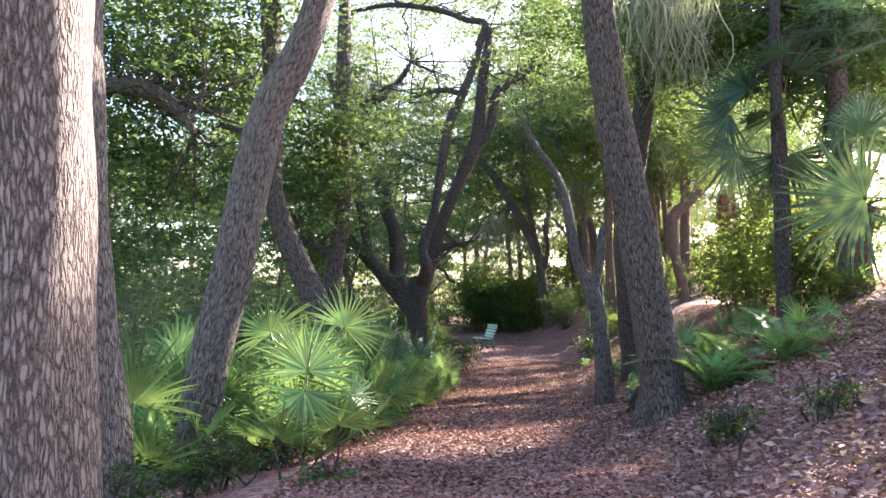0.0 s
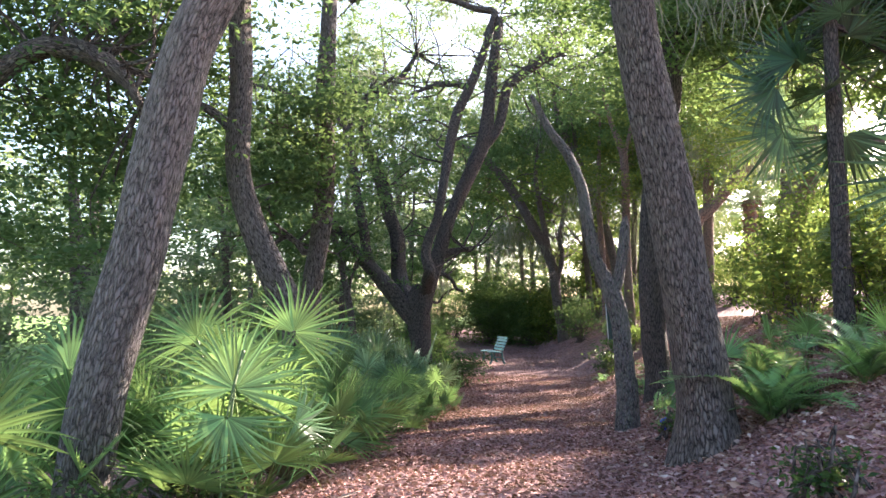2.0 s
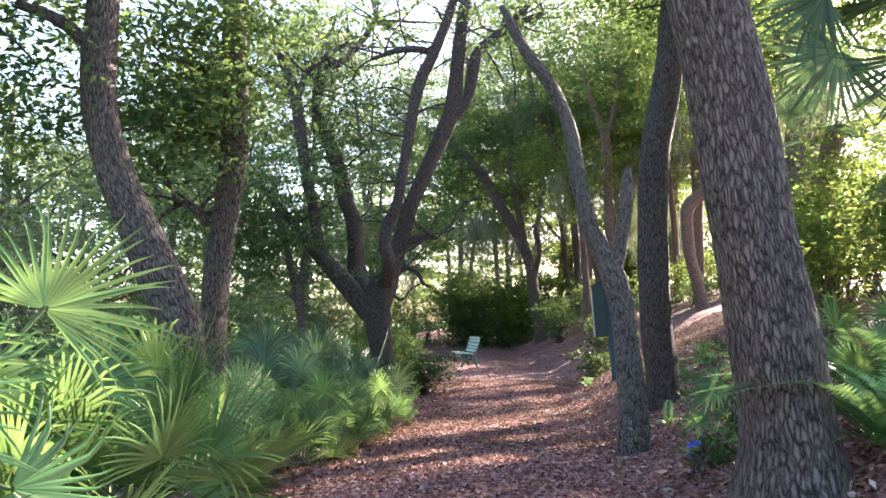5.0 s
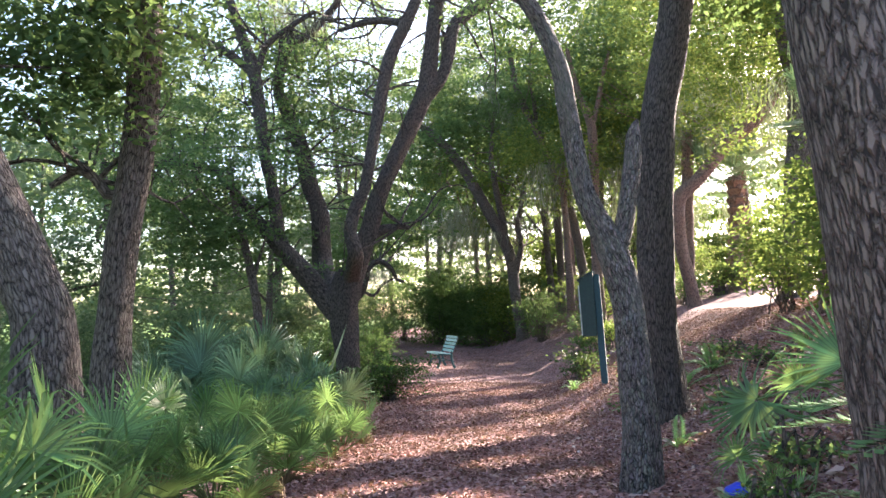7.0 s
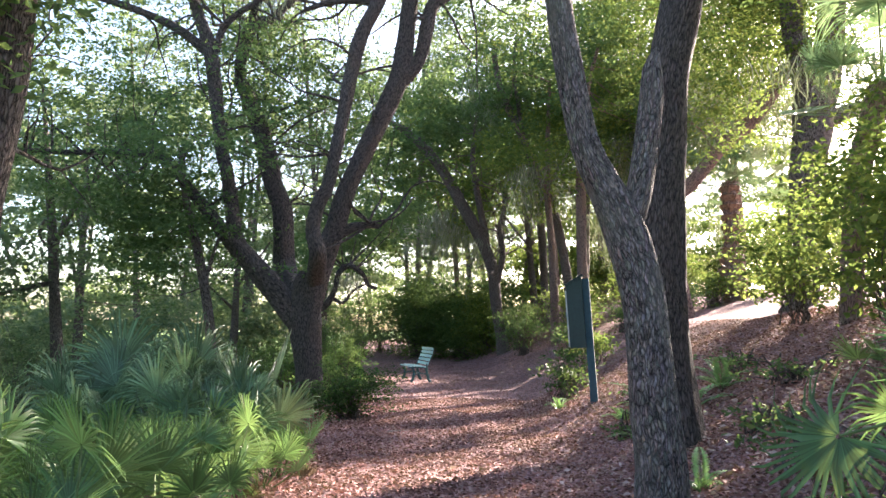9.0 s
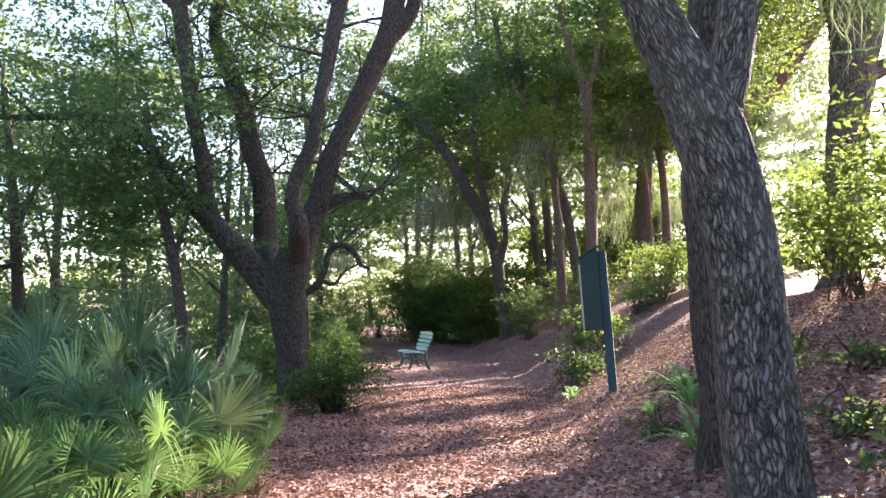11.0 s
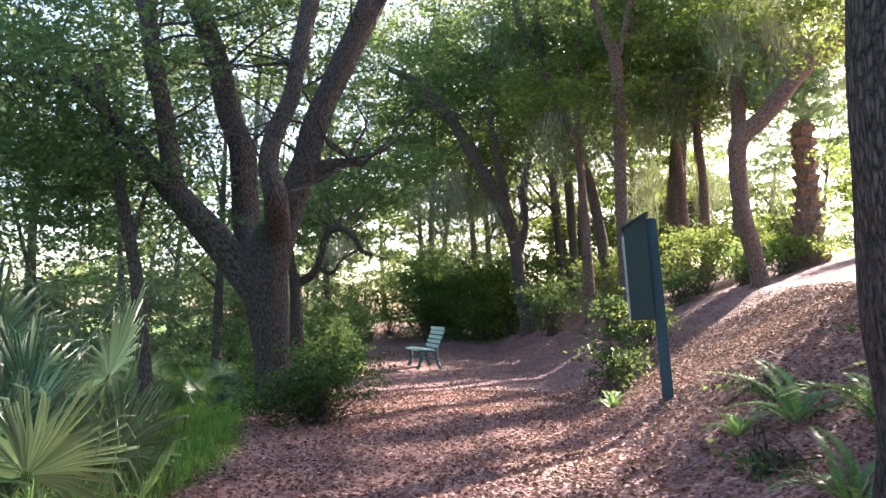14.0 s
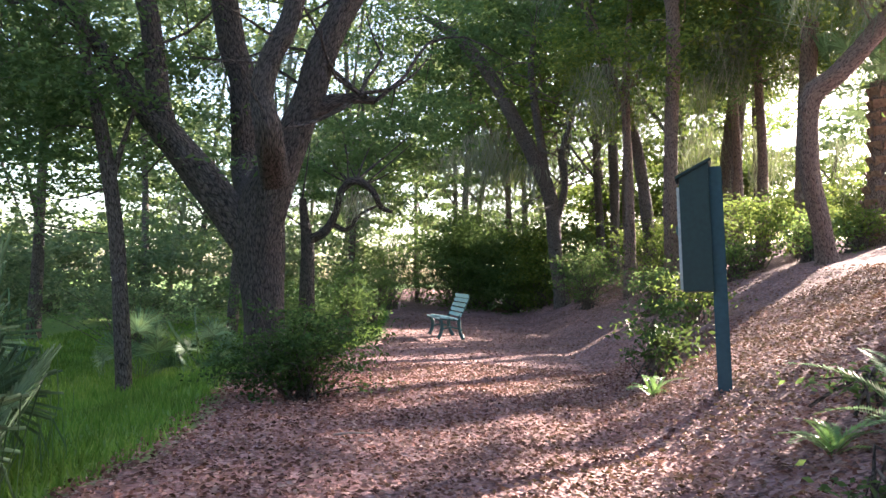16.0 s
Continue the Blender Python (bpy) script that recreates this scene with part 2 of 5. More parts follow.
BLUE_PLASTIC = plain_material("blue_plastic", (0.006, 0.02, 0.42), (0.01, 0.04, 0.6), 0.35, 20.0)
RUST = plain_material("rusty_brown", (0.12, 0.05, 0.03), (0.24, 0.11, 0.07), 0.8, 30.0)
DEADWOOD = plain_material("bare_wood", (0.26, 0.20, 0.16), (0.46, 0.38, 0.32), 0.85, 30.0, 0.006)
BOOT = plain_material("palm_boot", (0.10, 0.055, 0.035), (0.30, 0.18, 0.12), 0.85, 14.0, 0.01)

# ---- builders ----
rng = np.random.default_rng(7)


def mesh_of(name, verts, faces, material, uv=None, smooth=False):
    me = bpy.data.meshes.new(name)
    verts, faces = np.asarray(verts, np.float32), np.asarray(faces, np.int32)
    k = faces.shape[1]
    me.vertices.add(len(verts))
    me.vertices.foreach_set("co", verts.ravel())
    me.loops.add(faces.size)
    me.loops.foreach_set("vertex_index", faces.ravel())
    me.polygons.add(len(faces))
    me.polygons.foreach_set("loop_start", np.arange(0, faces.size, k, dtype=np.int32))
    me.polygons.foreach_set("loop_total", np.full(len(faces), k, np.int32))
    me.update(calc_edges=True)
    if uv is not None:
        me.uv_layers.new(name="UVMap").data.foreach_set("uv", np.asarray(uv, np.float32).ravel())
    if smooth:
        me.polygons.foreach_set("use_smooth", np.ones(len(faces), bool))
    me.materials.append(material)
    return me


def attach(name, me, parent=None, label="", m=None):
    ob = new(name, me)
    if parent is not None:
        ob.parent = parent
    if m is not None:
        ob.matrix_basis = m
    if label:
        tagged(ob, label)
    return ob


def part(name, bm, material, parent=None, label="", smooth=False):
    me = bpy.data.meshes.new(name)
    bm.to_mesh(me)
    bm.free()
    if smooth:
        me.polygons.foreach_set("use_smooth", np.ones(len(me.polygons), bool))
    me.materials.append(material)
    return attach(name, me, parent, label)


def thing(name, x, y, z, label, category, group=""):
    ob = new(name)
    ob.location = (x, y, z)
    return tagged(ob, label, category, group)


def block(bm, size, m, bevel=0.006):
    made = bmesh.ops.create_cube(bm, size=1.0, matrix=m @ Matrix.Diagonal((*size, 1)))
    if bevel:
        edges = {e for v in made["verts"] for e in v.link_edges}
        bmesh.ops.bevel(bm, geom=list(edges), offset=bevel, segments=2, affect="EDGES")


def smooth_line(pts, step):
    """Catmull-Rom through control points, about one sample a step."""
    p = np.asarray(pts, float)
    p = np.vstack([2 * p[0] - p[1], p, 2 * p[-1] - p[-2]])
    out = []
    for i in range(1, len(p) - 2):
        n = max(2, int(np.linalg.norm(p[i + 1, :3] - p[i, :3]) / step))
        for t in np.linspace(0, 1, n, endpoint=False):
            out.append(0.5 * (2 * p[i] + (p[i + 1] - p[i - 1]) * t + (2 * p[i - 1] - 5 * p[i] + 4 * p[i + 1] - p[i + 2]) * t * t
                              + (3 * p[i] - p[i - 1] - 3 * p[i + 1] + p[i + 2]) * t ** 3))
    out.append(p[-2])
    return np.array(out)


def tube_data(pts, seg=12, step=0.15, rough=0.05, seed=0):
    c = smooth_line(pts, step)
    n = len(c)
    d = np.gradient(c[:, :3], axis=0)
    d /= np.linalg.norm(d, axis=1)[:, None] + 1e-9
    side = np.cross(d, (0.13, 0.99, 0.02))
    side /= np.linalg.norm(side, axis=1)[:, None] + 1e-9
    up = np.cross(d, side)
    a = np.linspace(0, 2 * np.pi, seg + 1)
    v = np.concatenate([[0], np.cumsum(np.linalg.norm(np.diff(c[:, :3], axis=0), axis=1))])
    w = 1 + rough * (np.sin(3 * a[None] + 1.3 * v[:, None] + seed) + 0.6 * np.sin(5 * a[None] - 2.1 * v[:, None] + 2 * seed)
                     + 0.5 * np.sin(2 * a[None] + 5.3 * v[:, None] + seed))
    w[:, -1] = w[:, 0]
    r = np.maximum(c[:, 3], 0.002)[:, None] * w
    ring = c[:, None, :3] + r[..., None] * (np.cos(a)[None, :, None] * side[:, None] + np.sin(a)[None, :, None] * up[:, None])
    verts = ring.reshape(-1, 3)
    i, j = np.meshgrid(np.arange(n - 1), np.arange(seg), indexing="ij")
    k = (i * (seg + 1) + j).ravel()
    faces = np.stack([k, k + 1, k + seg + 2, k + seg + 1], 1)
    rad = float(np.mean(c[:, 3]))
    uu, vv = np.meshgrid(a * rad, v + seed)
    uvv = np.stack([uu.ravel(), vv.ravel()], 1)
    return verts, faces, uvv[faces.ravel()]


def tube(name, pts, material, parent, seg=12, step=0.15, rough=0.05, seed=0, label=""):
    v, f, uv = tube_data(pts, seg, step, rough, seed)
    return attach(name, mesh_of(name, v, f, material, uv, True), parent, label)


def tubes(name, many, material, parent, seg=4, step=0.3, rough=0.0):
    vs, fs, us, base = [], [], [], 0
    for i, pts in enumerate(many):
        v, f, uv = tube_data(pts, seg, step, rough, i)
        vs.append(v), fs.append(f + base), us.append(uv)
        base += len(v)
    return attach(name, mesh_of(name, np.vstack(vs), np.vstack(fs), material, np.vstack(us), True), parent)


def unit(v):
    return v / (np.linalg.norm(v, axis=-1, keepdims=True) + 1e-9)


def leaves_data(centres, size, flat=0.5, narrow=0.42, droop=0.2):
    """One folded leaf of four corners a centre."""
    n = len(centres)
    ax = rng.normal(size=(n, 3))
    ax[:, 2] = ax[:, 2] * flat - droop
    ax = unit(ax)
    nm = rng.normal(size=(n, 3))
    nm[:, 2] += 1.0
    sd = unit(np.cross(ax, nm))
    s = size * rng.uniform(0.6, 1.35, (n, 1))
    lift = np.cross(sd, ax) * s * 0.12
    c = np.asarray(centres)
    v = np.stack([c - ax * s * 0.5, c + sd * s * narrow * 0.5 + lift, c + ax * s * 0.5, c - sd * s * narrow * 0.5 + lift], 1).reshape(-1, 3)
    k = np.arange(n)[:, None] * 4
    f = np.concatenate([k + [0, 1, 2], k + [0, 2, 3]], 0)
    return v, f


def blob_points(blobs, clump=0.32, per=30, spread=0.45):
    """Leaf places, sprig by sprig, in blobs of (x, y, z, rx, ry, rz, sprigs)."""
    heads, pts = [], []
    for x, y, z, rx, ry, rz, k in blobs:
        k = int(k)
        d = np.clip(rng.normal(size=(k, 3)) * spread, -1.7, 1.7)
        h = np.array((x, y, z)) + d * (rx, ry, rz)
        heads.append(h)
        flat = rng.normal(size=(k, per, 3)) * clump * np.array((1, 1, 0.3)) * rng.uniform(.6, 1.3, (k, 1, 1))
        pts.append((h[:, None] + flat).reshape(-1, 3))
    return np.vstack(heads), np.vstack(pts)


def crown(name, blobs, parent, material, size=0.085, clump=0.32, per=30, label="", narrow=0.45, spread=0.62):
    heads, pts = blob_points(blobs, clump, per, spread)
    v, f = leaves_data(pts, size, narrow=narrow)
    tagged(attach(name, mesh_of(name, v, f, material), parent, label), kind="stuff")
    return heads


def twigs_from(heads, limbs, parent, material, every=6, r=0.012):
    """Thin bent twigs from the nearest limb point to some of the sprigs."""
    line = np.vstack([smooth_line(l, 0.4)[:, :3] for l in limbs])
    many = []
    for h in heads[::every]:
        dist = np.linalg.norm(line - h, axis=1)
        a = line[np.argmin(dist)]
        if dist.min() > 5:
            continue
        mid = (a + h) / 2 + rng.normal(size=3) * 0.12 * dist.min()
        many.append([(*a, r * (1 + 0.5 * dist.min())), (*mid, r), (*h, r * 0.35)])
    if many:
        tagged(tubes("branchwork", many, material, parent, 3, 0.6), kind="stuff")


def sprout(limbs, count, length, parent, material, start=0.35, rise=0.25):
    """Crooked side branches with forked ends along the outer reach of the limbs, as one part; gives their lines back."""
    many = []
    for i in range(count):
        l = smooth_line(limbs[i % len(limbs)], 0.3)
        p = l[int(len(l) * rng.uniform(start, 0.98))]
        d = unit(rng.normal(size=3) * (1, .7, .8) + (0, 0, rise))
        L, r = length * rng.uniform(.5, 1.2), min(p[3] * .6, .036)
        pts = [(*p[:3], r)]
        q = np.array(p[:3])
        for k in range(4):
            d = unit(d + rng.normal(size=3) * .38 + (0, 0, .05))
            q = q + d * L / 4
            pts.append((*q, r * (0.8 - .18 * k)))
        many.append(pts)
        for k in (2, 3, 4):
            e = unit(d + rng.normal(size=3) * .9)
            b = np.array(pts[k][:3])
            many.append([pts[k][:3] + (pts[k][3] * .6,), (*(b + e * L * .16 + rng.normal(size=3) * .05), r * .2), (*(b + e * L * .34), r * .1)])
    tagged(tubes("branchwork", many, material, parent, 5, 0.25), kind="stuff")


def moss_clump(places, parent, length=0.8, strands=70, spread=0.26):
    vs, fs, base = [], [], 0
    for x, y, z in places:
        for _ in range(strands):
            n = 6
            L = length * rng.uniform(0.15, 1.1)
            o = np.array((x, y, z)) + rng.normal(size=3) * (spread, spread, 0.05)
            t = np.linspace(0, 1, n)
            c = o + np.stack([0.09 * L * np.sin(t * 5 + rng.uniform(0, 6)), 0.09 * L * np.sin(t * 7 + rng.uniform(0, 6)), -t * L], 1)
            w = 0.009 * (1 - 0.8 * t)[:, None] * rng.uniform(0.6, 1.6)
            a = rng.uniform(0, np.pi)
            s = np.array((math.cos(a), math.sin(a), 0)) * w
            vs.append(np.stack([c - s, c + s], 1).reshape(-1, 3))
            k = np.arange(n - 1)[:, None] * 2 + base
            fs.append(k + [0, 1, 3, 2])
            base += 2 * n
    tagged(attach("spanish_moss", mesh_of("spanish_moss", np.vstack(vs), np.vstack(fs), MOSS), parent, "grey-green hanging Spanish moss"), kind="stuff")


def tree(label, trunk, limbs=(), blobs=(), bark=BARK, leaf=LEAF_OAK, name="oak_tree", category="tree", size=0.085, clump=0.32, per=30,
         seg=20, moss=(), moss_len=0.8, every=6, group="", flare=True, trunk_part="trunk", dense=1.5, sprouts=0, sprout_len=1.6):
    x, y, z = trunk[0][:3]
    foot = gz(x, y)
    trunk = [list(p) for p in trunk]
    if y > 28:
        trunk = [[*p[:3], p[3] * .82] for p in trunk]
        limbs = [[(*p[:3], p[3] * .82) for p in l] for l in limbs]
    if z - foot > 0.4:
        trunk.insert(0, [x + 0.05 * (trunk[0][0] - trunk[1][0]), y, foot - 0.15, trunk[0][3] * 1.08])
    else:
        trunk[0][2] = foot - 0.15
    if flare:
        trunk[0][3] *= 1.2
    root = thing(name, trunk[0][0], y, foot, label, category, group)
    off = Vector((trunk[0][0], y, foot))
    holder = Matrix.Translation(-off)
    done = [tube(trunk_part, trunk, bark, root, seg, 0.08, 0.045, x * 7 % 5)]
    for i, l in enumerate(limbs):
        done.append(tube("limb", l, bark, root, max(8, seg - 6), 0.12, 0.05, i * 1.7 + x))
    if blobs:
        heads = crown("crown", [(*b[:6], b[6] * dense * .62) for b in blobs], root, leaf, size * 1.35, clump * .95, int(per * 1.9))
        twigs_from(heads, [trunk, *limbs], root, bark, int(every * 1.5))
    if sprouts:
        sprout(limbs or [trunk], sprouts, sprout_len, root, bark)
    if moss:
        moss_clump(moss, root, moss_len)
    for o in root.children:
        o.data.transform(holder)
    return root


def fan_mesh(name, stalk, radius, spread, blades, tilt, droop, material, seed, join=0.30):
    """A palmetto leaf: a curved stalk and a pleated fan of free-tipped blades, its foot at the origin."""
    r2 = np.random.default_rng(seed)
    vs, fs, mats = [], [], []

    def add(v, f, mi):
        b = sum(len(q) for q in vs)
        vs.append(np.asarray(v, float))
        fs.extend([tuple(i + b for i in q) for q in f])
        mats.extend([mi] * len(f))
    bend = 0.12 * stalk
    n = 6
    t = np.linspace(0, 1, n)
    line = np.stack([0 * t, bend * t * t, stalk * t], 1)
    sv, sf = [], []
    for i in range(n):
        w = 0.011 * (1.5 - 0.8 * t[i])
        sv += [line[i] + (w, 0, 0), line[i] + (0, w, 0), line[i] - (w, 0, 0), line[i] - (0, w, 0)]
        if i:
            for q in range(4):
                sf.append((4 * i - 4 + q, 4 * i - 4 + (q + 1) % 4, 4 * i + (q + 1) % 4, 4 * i + q))
    add(sv, sf, 1)
    rot = Matrix.Rotation(-tilt, 3, "X")
    hub = line[-1]
    da = 2 * spread / blades
    fv, ff = [], []
    for i in range(blades + 1):
        a = -spread + i * da
        cup = 0.10 * radius * (abs(a) / spread) ** 2
        d = np.array((math.sin(a), 0, math.cos(a)))
        for q in (0.03, join):
            fv.append(d * q * radius * (0.72 + 0.28 * math.cos(a * 0.62)) + np.array((0, cup * q, 0)))
    for i in range(blades):
        a = -spread + (i + 0.5) * da
        R = radius * (0.72 + 0.28 * math.cos(a * 0.62)) * r2.uniform(0.86, 1.1)
        b = a + r2.normal() * 0.035
        d = np.array((math.sin(b), 0, math.cos(b)))
        s = np.array((math.cos(b), 0, -math.sin(b)))
        tipd, side = droop * r2.uniform(0.5, 1.6), r2.normal() * 0.03
        w0 = math.tan(da / 2) * 1.02 * join * radius
        k = len(fv)
        for q, wf in ((0.03, 0.0), (join, 0.0), (0.45 + join * 0.5, 0.78), (0.68 + join * 0.4, 0.44), (1.0, 0.03)):
            cup = 0.10 * radius * (abs(a) / spread) ** 2 * q
            base = d * q * R + np.array((0, cup, 0)) + np.array((0, 0, -1)) * tipd * R * max(0, q - 0.4) ** 2 * 2.0 + s * side * max(0, q - .4)
            fv.append(base + np.array((0, -(0.7 if q <= join else .7 * wf) * min(1, q / join) * w0, 0)))
            if wf:
                fv.append(base - s * w0 * wf)
                fv.append(base + s * w0 * wf)
        m0, m1, m2, l2, r_2, m3, l3, r3, m4, l4, r4 = range(k, k + 11)
        L0, L1, R0, R1 = 2 * i, 2 * i + 1, 2 * i + 2, 2 * i + 3
        ff += [(L0, m0, m1, L1), (m0, R0, R1, m1), (L1, m1, m2, l2), (m1, R1, r_2, m2), (l2, m2, m3, l3), (m2, r_2, r3, m3), (l3, m3, m4, l4), (m3, r3, r4, m4)]
    add([np.array(rot @ Vector(p)) + hub for p in fv], ff, 0)
    me = mesh_of(name, np.vstack(vs), np.array(fs), material)
    me.materials.append(STALK)
    me.polygons.foreach_set("material_index", np.array(mats, np.int32))
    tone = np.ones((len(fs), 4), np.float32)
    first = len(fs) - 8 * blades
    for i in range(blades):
        # random tone for each blade
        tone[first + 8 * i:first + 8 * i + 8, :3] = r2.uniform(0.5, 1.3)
        # left half of each pleat darkened: fold shade painted into the tone
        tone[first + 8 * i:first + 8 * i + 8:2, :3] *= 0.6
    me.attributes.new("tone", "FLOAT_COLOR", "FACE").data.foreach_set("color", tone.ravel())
    return me


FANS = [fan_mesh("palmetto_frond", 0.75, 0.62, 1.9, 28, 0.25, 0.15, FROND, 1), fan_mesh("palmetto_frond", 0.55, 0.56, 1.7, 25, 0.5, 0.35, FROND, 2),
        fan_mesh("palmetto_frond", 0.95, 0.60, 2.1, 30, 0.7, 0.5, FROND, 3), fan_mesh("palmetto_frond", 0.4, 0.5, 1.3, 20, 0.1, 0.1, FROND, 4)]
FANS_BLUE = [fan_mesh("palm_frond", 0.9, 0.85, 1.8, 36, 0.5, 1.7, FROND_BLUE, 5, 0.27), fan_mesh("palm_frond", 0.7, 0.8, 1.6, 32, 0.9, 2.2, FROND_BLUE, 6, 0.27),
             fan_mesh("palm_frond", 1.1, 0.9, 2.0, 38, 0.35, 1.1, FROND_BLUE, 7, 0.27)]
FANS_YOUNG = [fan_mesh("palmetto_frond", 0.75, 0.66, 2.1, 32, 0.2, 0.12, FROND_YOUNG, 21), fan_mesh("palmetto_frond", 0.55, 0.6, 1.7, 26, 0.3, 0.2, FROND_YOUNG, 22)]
FANS_SHADED = [fan_mesh("palm_frond", 0.8, 0.95, 1.9, 28, 0.5, 0.9, FROND_SHADE, 31, 0.36), fan_mesh("palm_frond", 0.7, 0.85, 1.7, 26, 0.8, 1.3, FROND_SHADE, 32, 0.36), fan_mesh("palm_frond", 0.8, 0.95, 1.75, 28, 0.25, 0.12, FROND_SHADE, 33, 0.34)]
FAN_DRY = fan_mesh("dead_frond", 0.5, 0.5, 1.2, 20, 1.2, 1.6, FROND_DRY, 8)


def palmetto(x, y, label, count=13, size=1.0, fans=FANS, lean=(10, 75), seed=0, dry=2, name="saw_palmetto", z=None, category="palmetto"):
    r2 = random.Random(seed * 31 + 5)
    root = thing(name, x, y, (gz(x, y) if z is None else z) - 0.03, label, category, "palmettos beside the path")
    for i in range(count):
        az = i * 137.5 + r2.uniform(-25, 25)
        tip = lean[0] + (lean[1] - lean[0]) * ((i + 0.5) / count) ** 0.8 + r2.uniform(-6, 6)
        s = size * r2.uniform(0.78, 1.15)
        m = Matrix.Rotation(radians(az), 4, "Z") @ Matrix.Translation((0, -0.04, 0)) @ Matrix.Rotation(radians(tip), 4, "X") @ Matrix.Rotation(radians(r2.uniform(-25, 25)), 4, "Z") @ Matrix.Diagonal((s, s, s, 1))
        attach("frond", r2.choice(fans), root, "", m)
    for i in range(dry):
        m = Matrix.Rotation(radians(r2.uniform(0, 360)), 4, "Z") @ Matrix.Rotation(radians(r2.uniform(75, 100)), 4, "X") @ Matrix.Translation((0, 0, 0.05)) @ Matrix.Diagonal((size, size, size, 1))
        attach("dead_frond", FAN_DRY, root, "dry brown frond", m)
    return root


def frond_at(root, mesh, hub, facing, up, size, stalk):
    """One frond with its hub at a place, its face turned to a direction and its middle blade along up."""
    n = Vector(facing).normalized()
    u = (Vector(up) - n * Vector(up).dot(n)).normalized()
    m = Matrix((u.cross(n) * -1, n * -1, u)).transposed().to_4x4()
    m = Matrix.Translation(Vector(hub) - root.location) @ m @ Matrix.Diagonal((size, size, size, 1)) @ Matrix.Translation((0, -0.12 * stalk, -stalk))
    return attach("frond", mesh, root, "", m)


def shrub(x, y, label, blobs, material=LEAF_DARK, size=0.07, clump=0.2, per=30, stems=9, name="shrub", narrow=0.45, group=""):
    z = gz(x, y)
    root = thing(name, x, y, z, label, "shrub", group)
    blobs = [(bx, by, bz + z, rx, ry, rz, k) for bx, by, bz, rx, ry, rz, k in blobs]
    heads = crown("foliage", [(*b[:6], b[6] * 1.5) for b in blobs], root, material, size * 1.25, clump, per, narrow=narrow, spread=0.48)
    many = []
    for h in heads[::max(1, len(heads) // (stems * 4))]:
        a = np.array((x + rng.normal() * 0.12, y + rng.normal() * 0.12, z - 0.05))
        mid = (a + h) / 2 + rng.normal(size=3) * 0.08 + (0, 0, 0.15)
        many.append([(*a, 0.016), (*mid, 0.010), (*h, 0.004)])
    tagged(tubes("branchwork", many, BARK, root, 3, 0.5), kind="stuff")
    for o in root.children:
        o.data.transform(Matrix.Translation((-x, -y, -z)))
    return root


# ---- ground ----
def build_ground():
    xs = np.concatenate([-np.geomspace(260, 9, 24), np.arange(-8.9, 12.0, 0.13), np.geomspace(12.1, 260, 24)])
    ys = np.concatenate([-np.geomspace(200, 5, 14), np.arange(-4.8, 36, 0.14), np.geomspace(36.2, 420, 40)])
    X, Y = np.meshgrid(xs, ys)
    Z = ground_z(X, Y)
    v = np.stack([X.ravel(), Y.ravel(), Z.ravel()], 1)
    i, j = np.meshgrid(np.arange(len(ys) - 1), np.arange(len(xs) - 1), indexing="ij")
    k = (i * len(xs) + j).ravel()
    f = np.stack([k, k + 1, k + len(xs) + 1, k + len(xs)], 1)
    me = mesh_of("ground", v, f, ground_material(), smooth=True)
    left = lin(Y, [(-20, -9), (12, -5), (15.5, -2.0), (17.5, -.3), (20, -.15), (22, -.35), (24, -.85), (29, -.1), (32, .3), (40, -.2), (60, -2)]) - X
    turf = np.clip(left / 0.8 + 0.45, 0, 1)
    far = np.clip((Y - 60) / 20, 0, 1)
    turf = np.maximum(turf, far).ravel()
    me.attributes.new("turf", "FLOAT", "POINT").data.foreach_set("value", turf.astype(np.float32))
    tagged(attach("ground", me), "woodland ground of brown leaf litter with grass beyond", "ground", kind="structure")


build_ground()

# ---- trees beside the path ----
tree("large oak trunk with plated grey bark, lit at one edge", [(-1.75, 3.2, 0.31, 0.31), (-1.76, 3.2, 0.95, 0.288), (-1.76, 3.2, 1.33, 0.281), (-1.79, 3.2, 1.9, 0.288), (-1.81, 3.2, 2.39, 0.302), (-1.87, 3.2, 3.41, 0.33), (-1.92, 3.2, 4.74, 0.385)], bark=BARK_PALE, seg=36,
     limbs=[[(-1.9, 3.2, 4.2, 0.214), (-2.27, 3.2, 5.3, 0.191), (-2.85, 3.2, 6.44, 0.152)]], blobs=[(-2.2, 2.6, 5.2, 1.6, 1.6, 0.7, 60)])
tree("grey oak trunk close behind a larger one", [(-2.49, 5.69, -0.21, 0.23), (-2.54, 5.69, 0.24, 0.217), (-2.59, 5.69, 0.84, 0.181), (-2.66, 5.69, 1.61, 0.17), (-2.7, 5.69, 2.4, 0.165), (-2.76, 5.69, 3.2, 0.167), (-2.84, 5.69, 4.44, 0.167), (-2.89, 5.69, 5.72, 0.168)], bark=BARK_PALE, seg=30)
tree("slender leaning oak trunk with grey lichened foot", [(-2.35, 7.29, -0.74, 0.213), (-2.33, 7.29, -0.31, 0.193), (-2.25, 7.29, 0.33, 0.190), (-2.12, 7.29, 0.92, 0.188), (-2.00, 7.29, 1.41, 0.193), (-1.92, 7.29, 1.86, 0.193), (-1.84, 7.29, 2.25, 0.186), (-1.67, 7.29, 2.97, 0.179), (-1.39, 7.29, 3.54, 0.158), (-1.19, 7.29, 4.11, 0.150), (-1.01, 7.29, 4.81, 0.142), (-0.85, 7.29, 5.63, 0.129)], bark=BARK_PALE, seg=28)
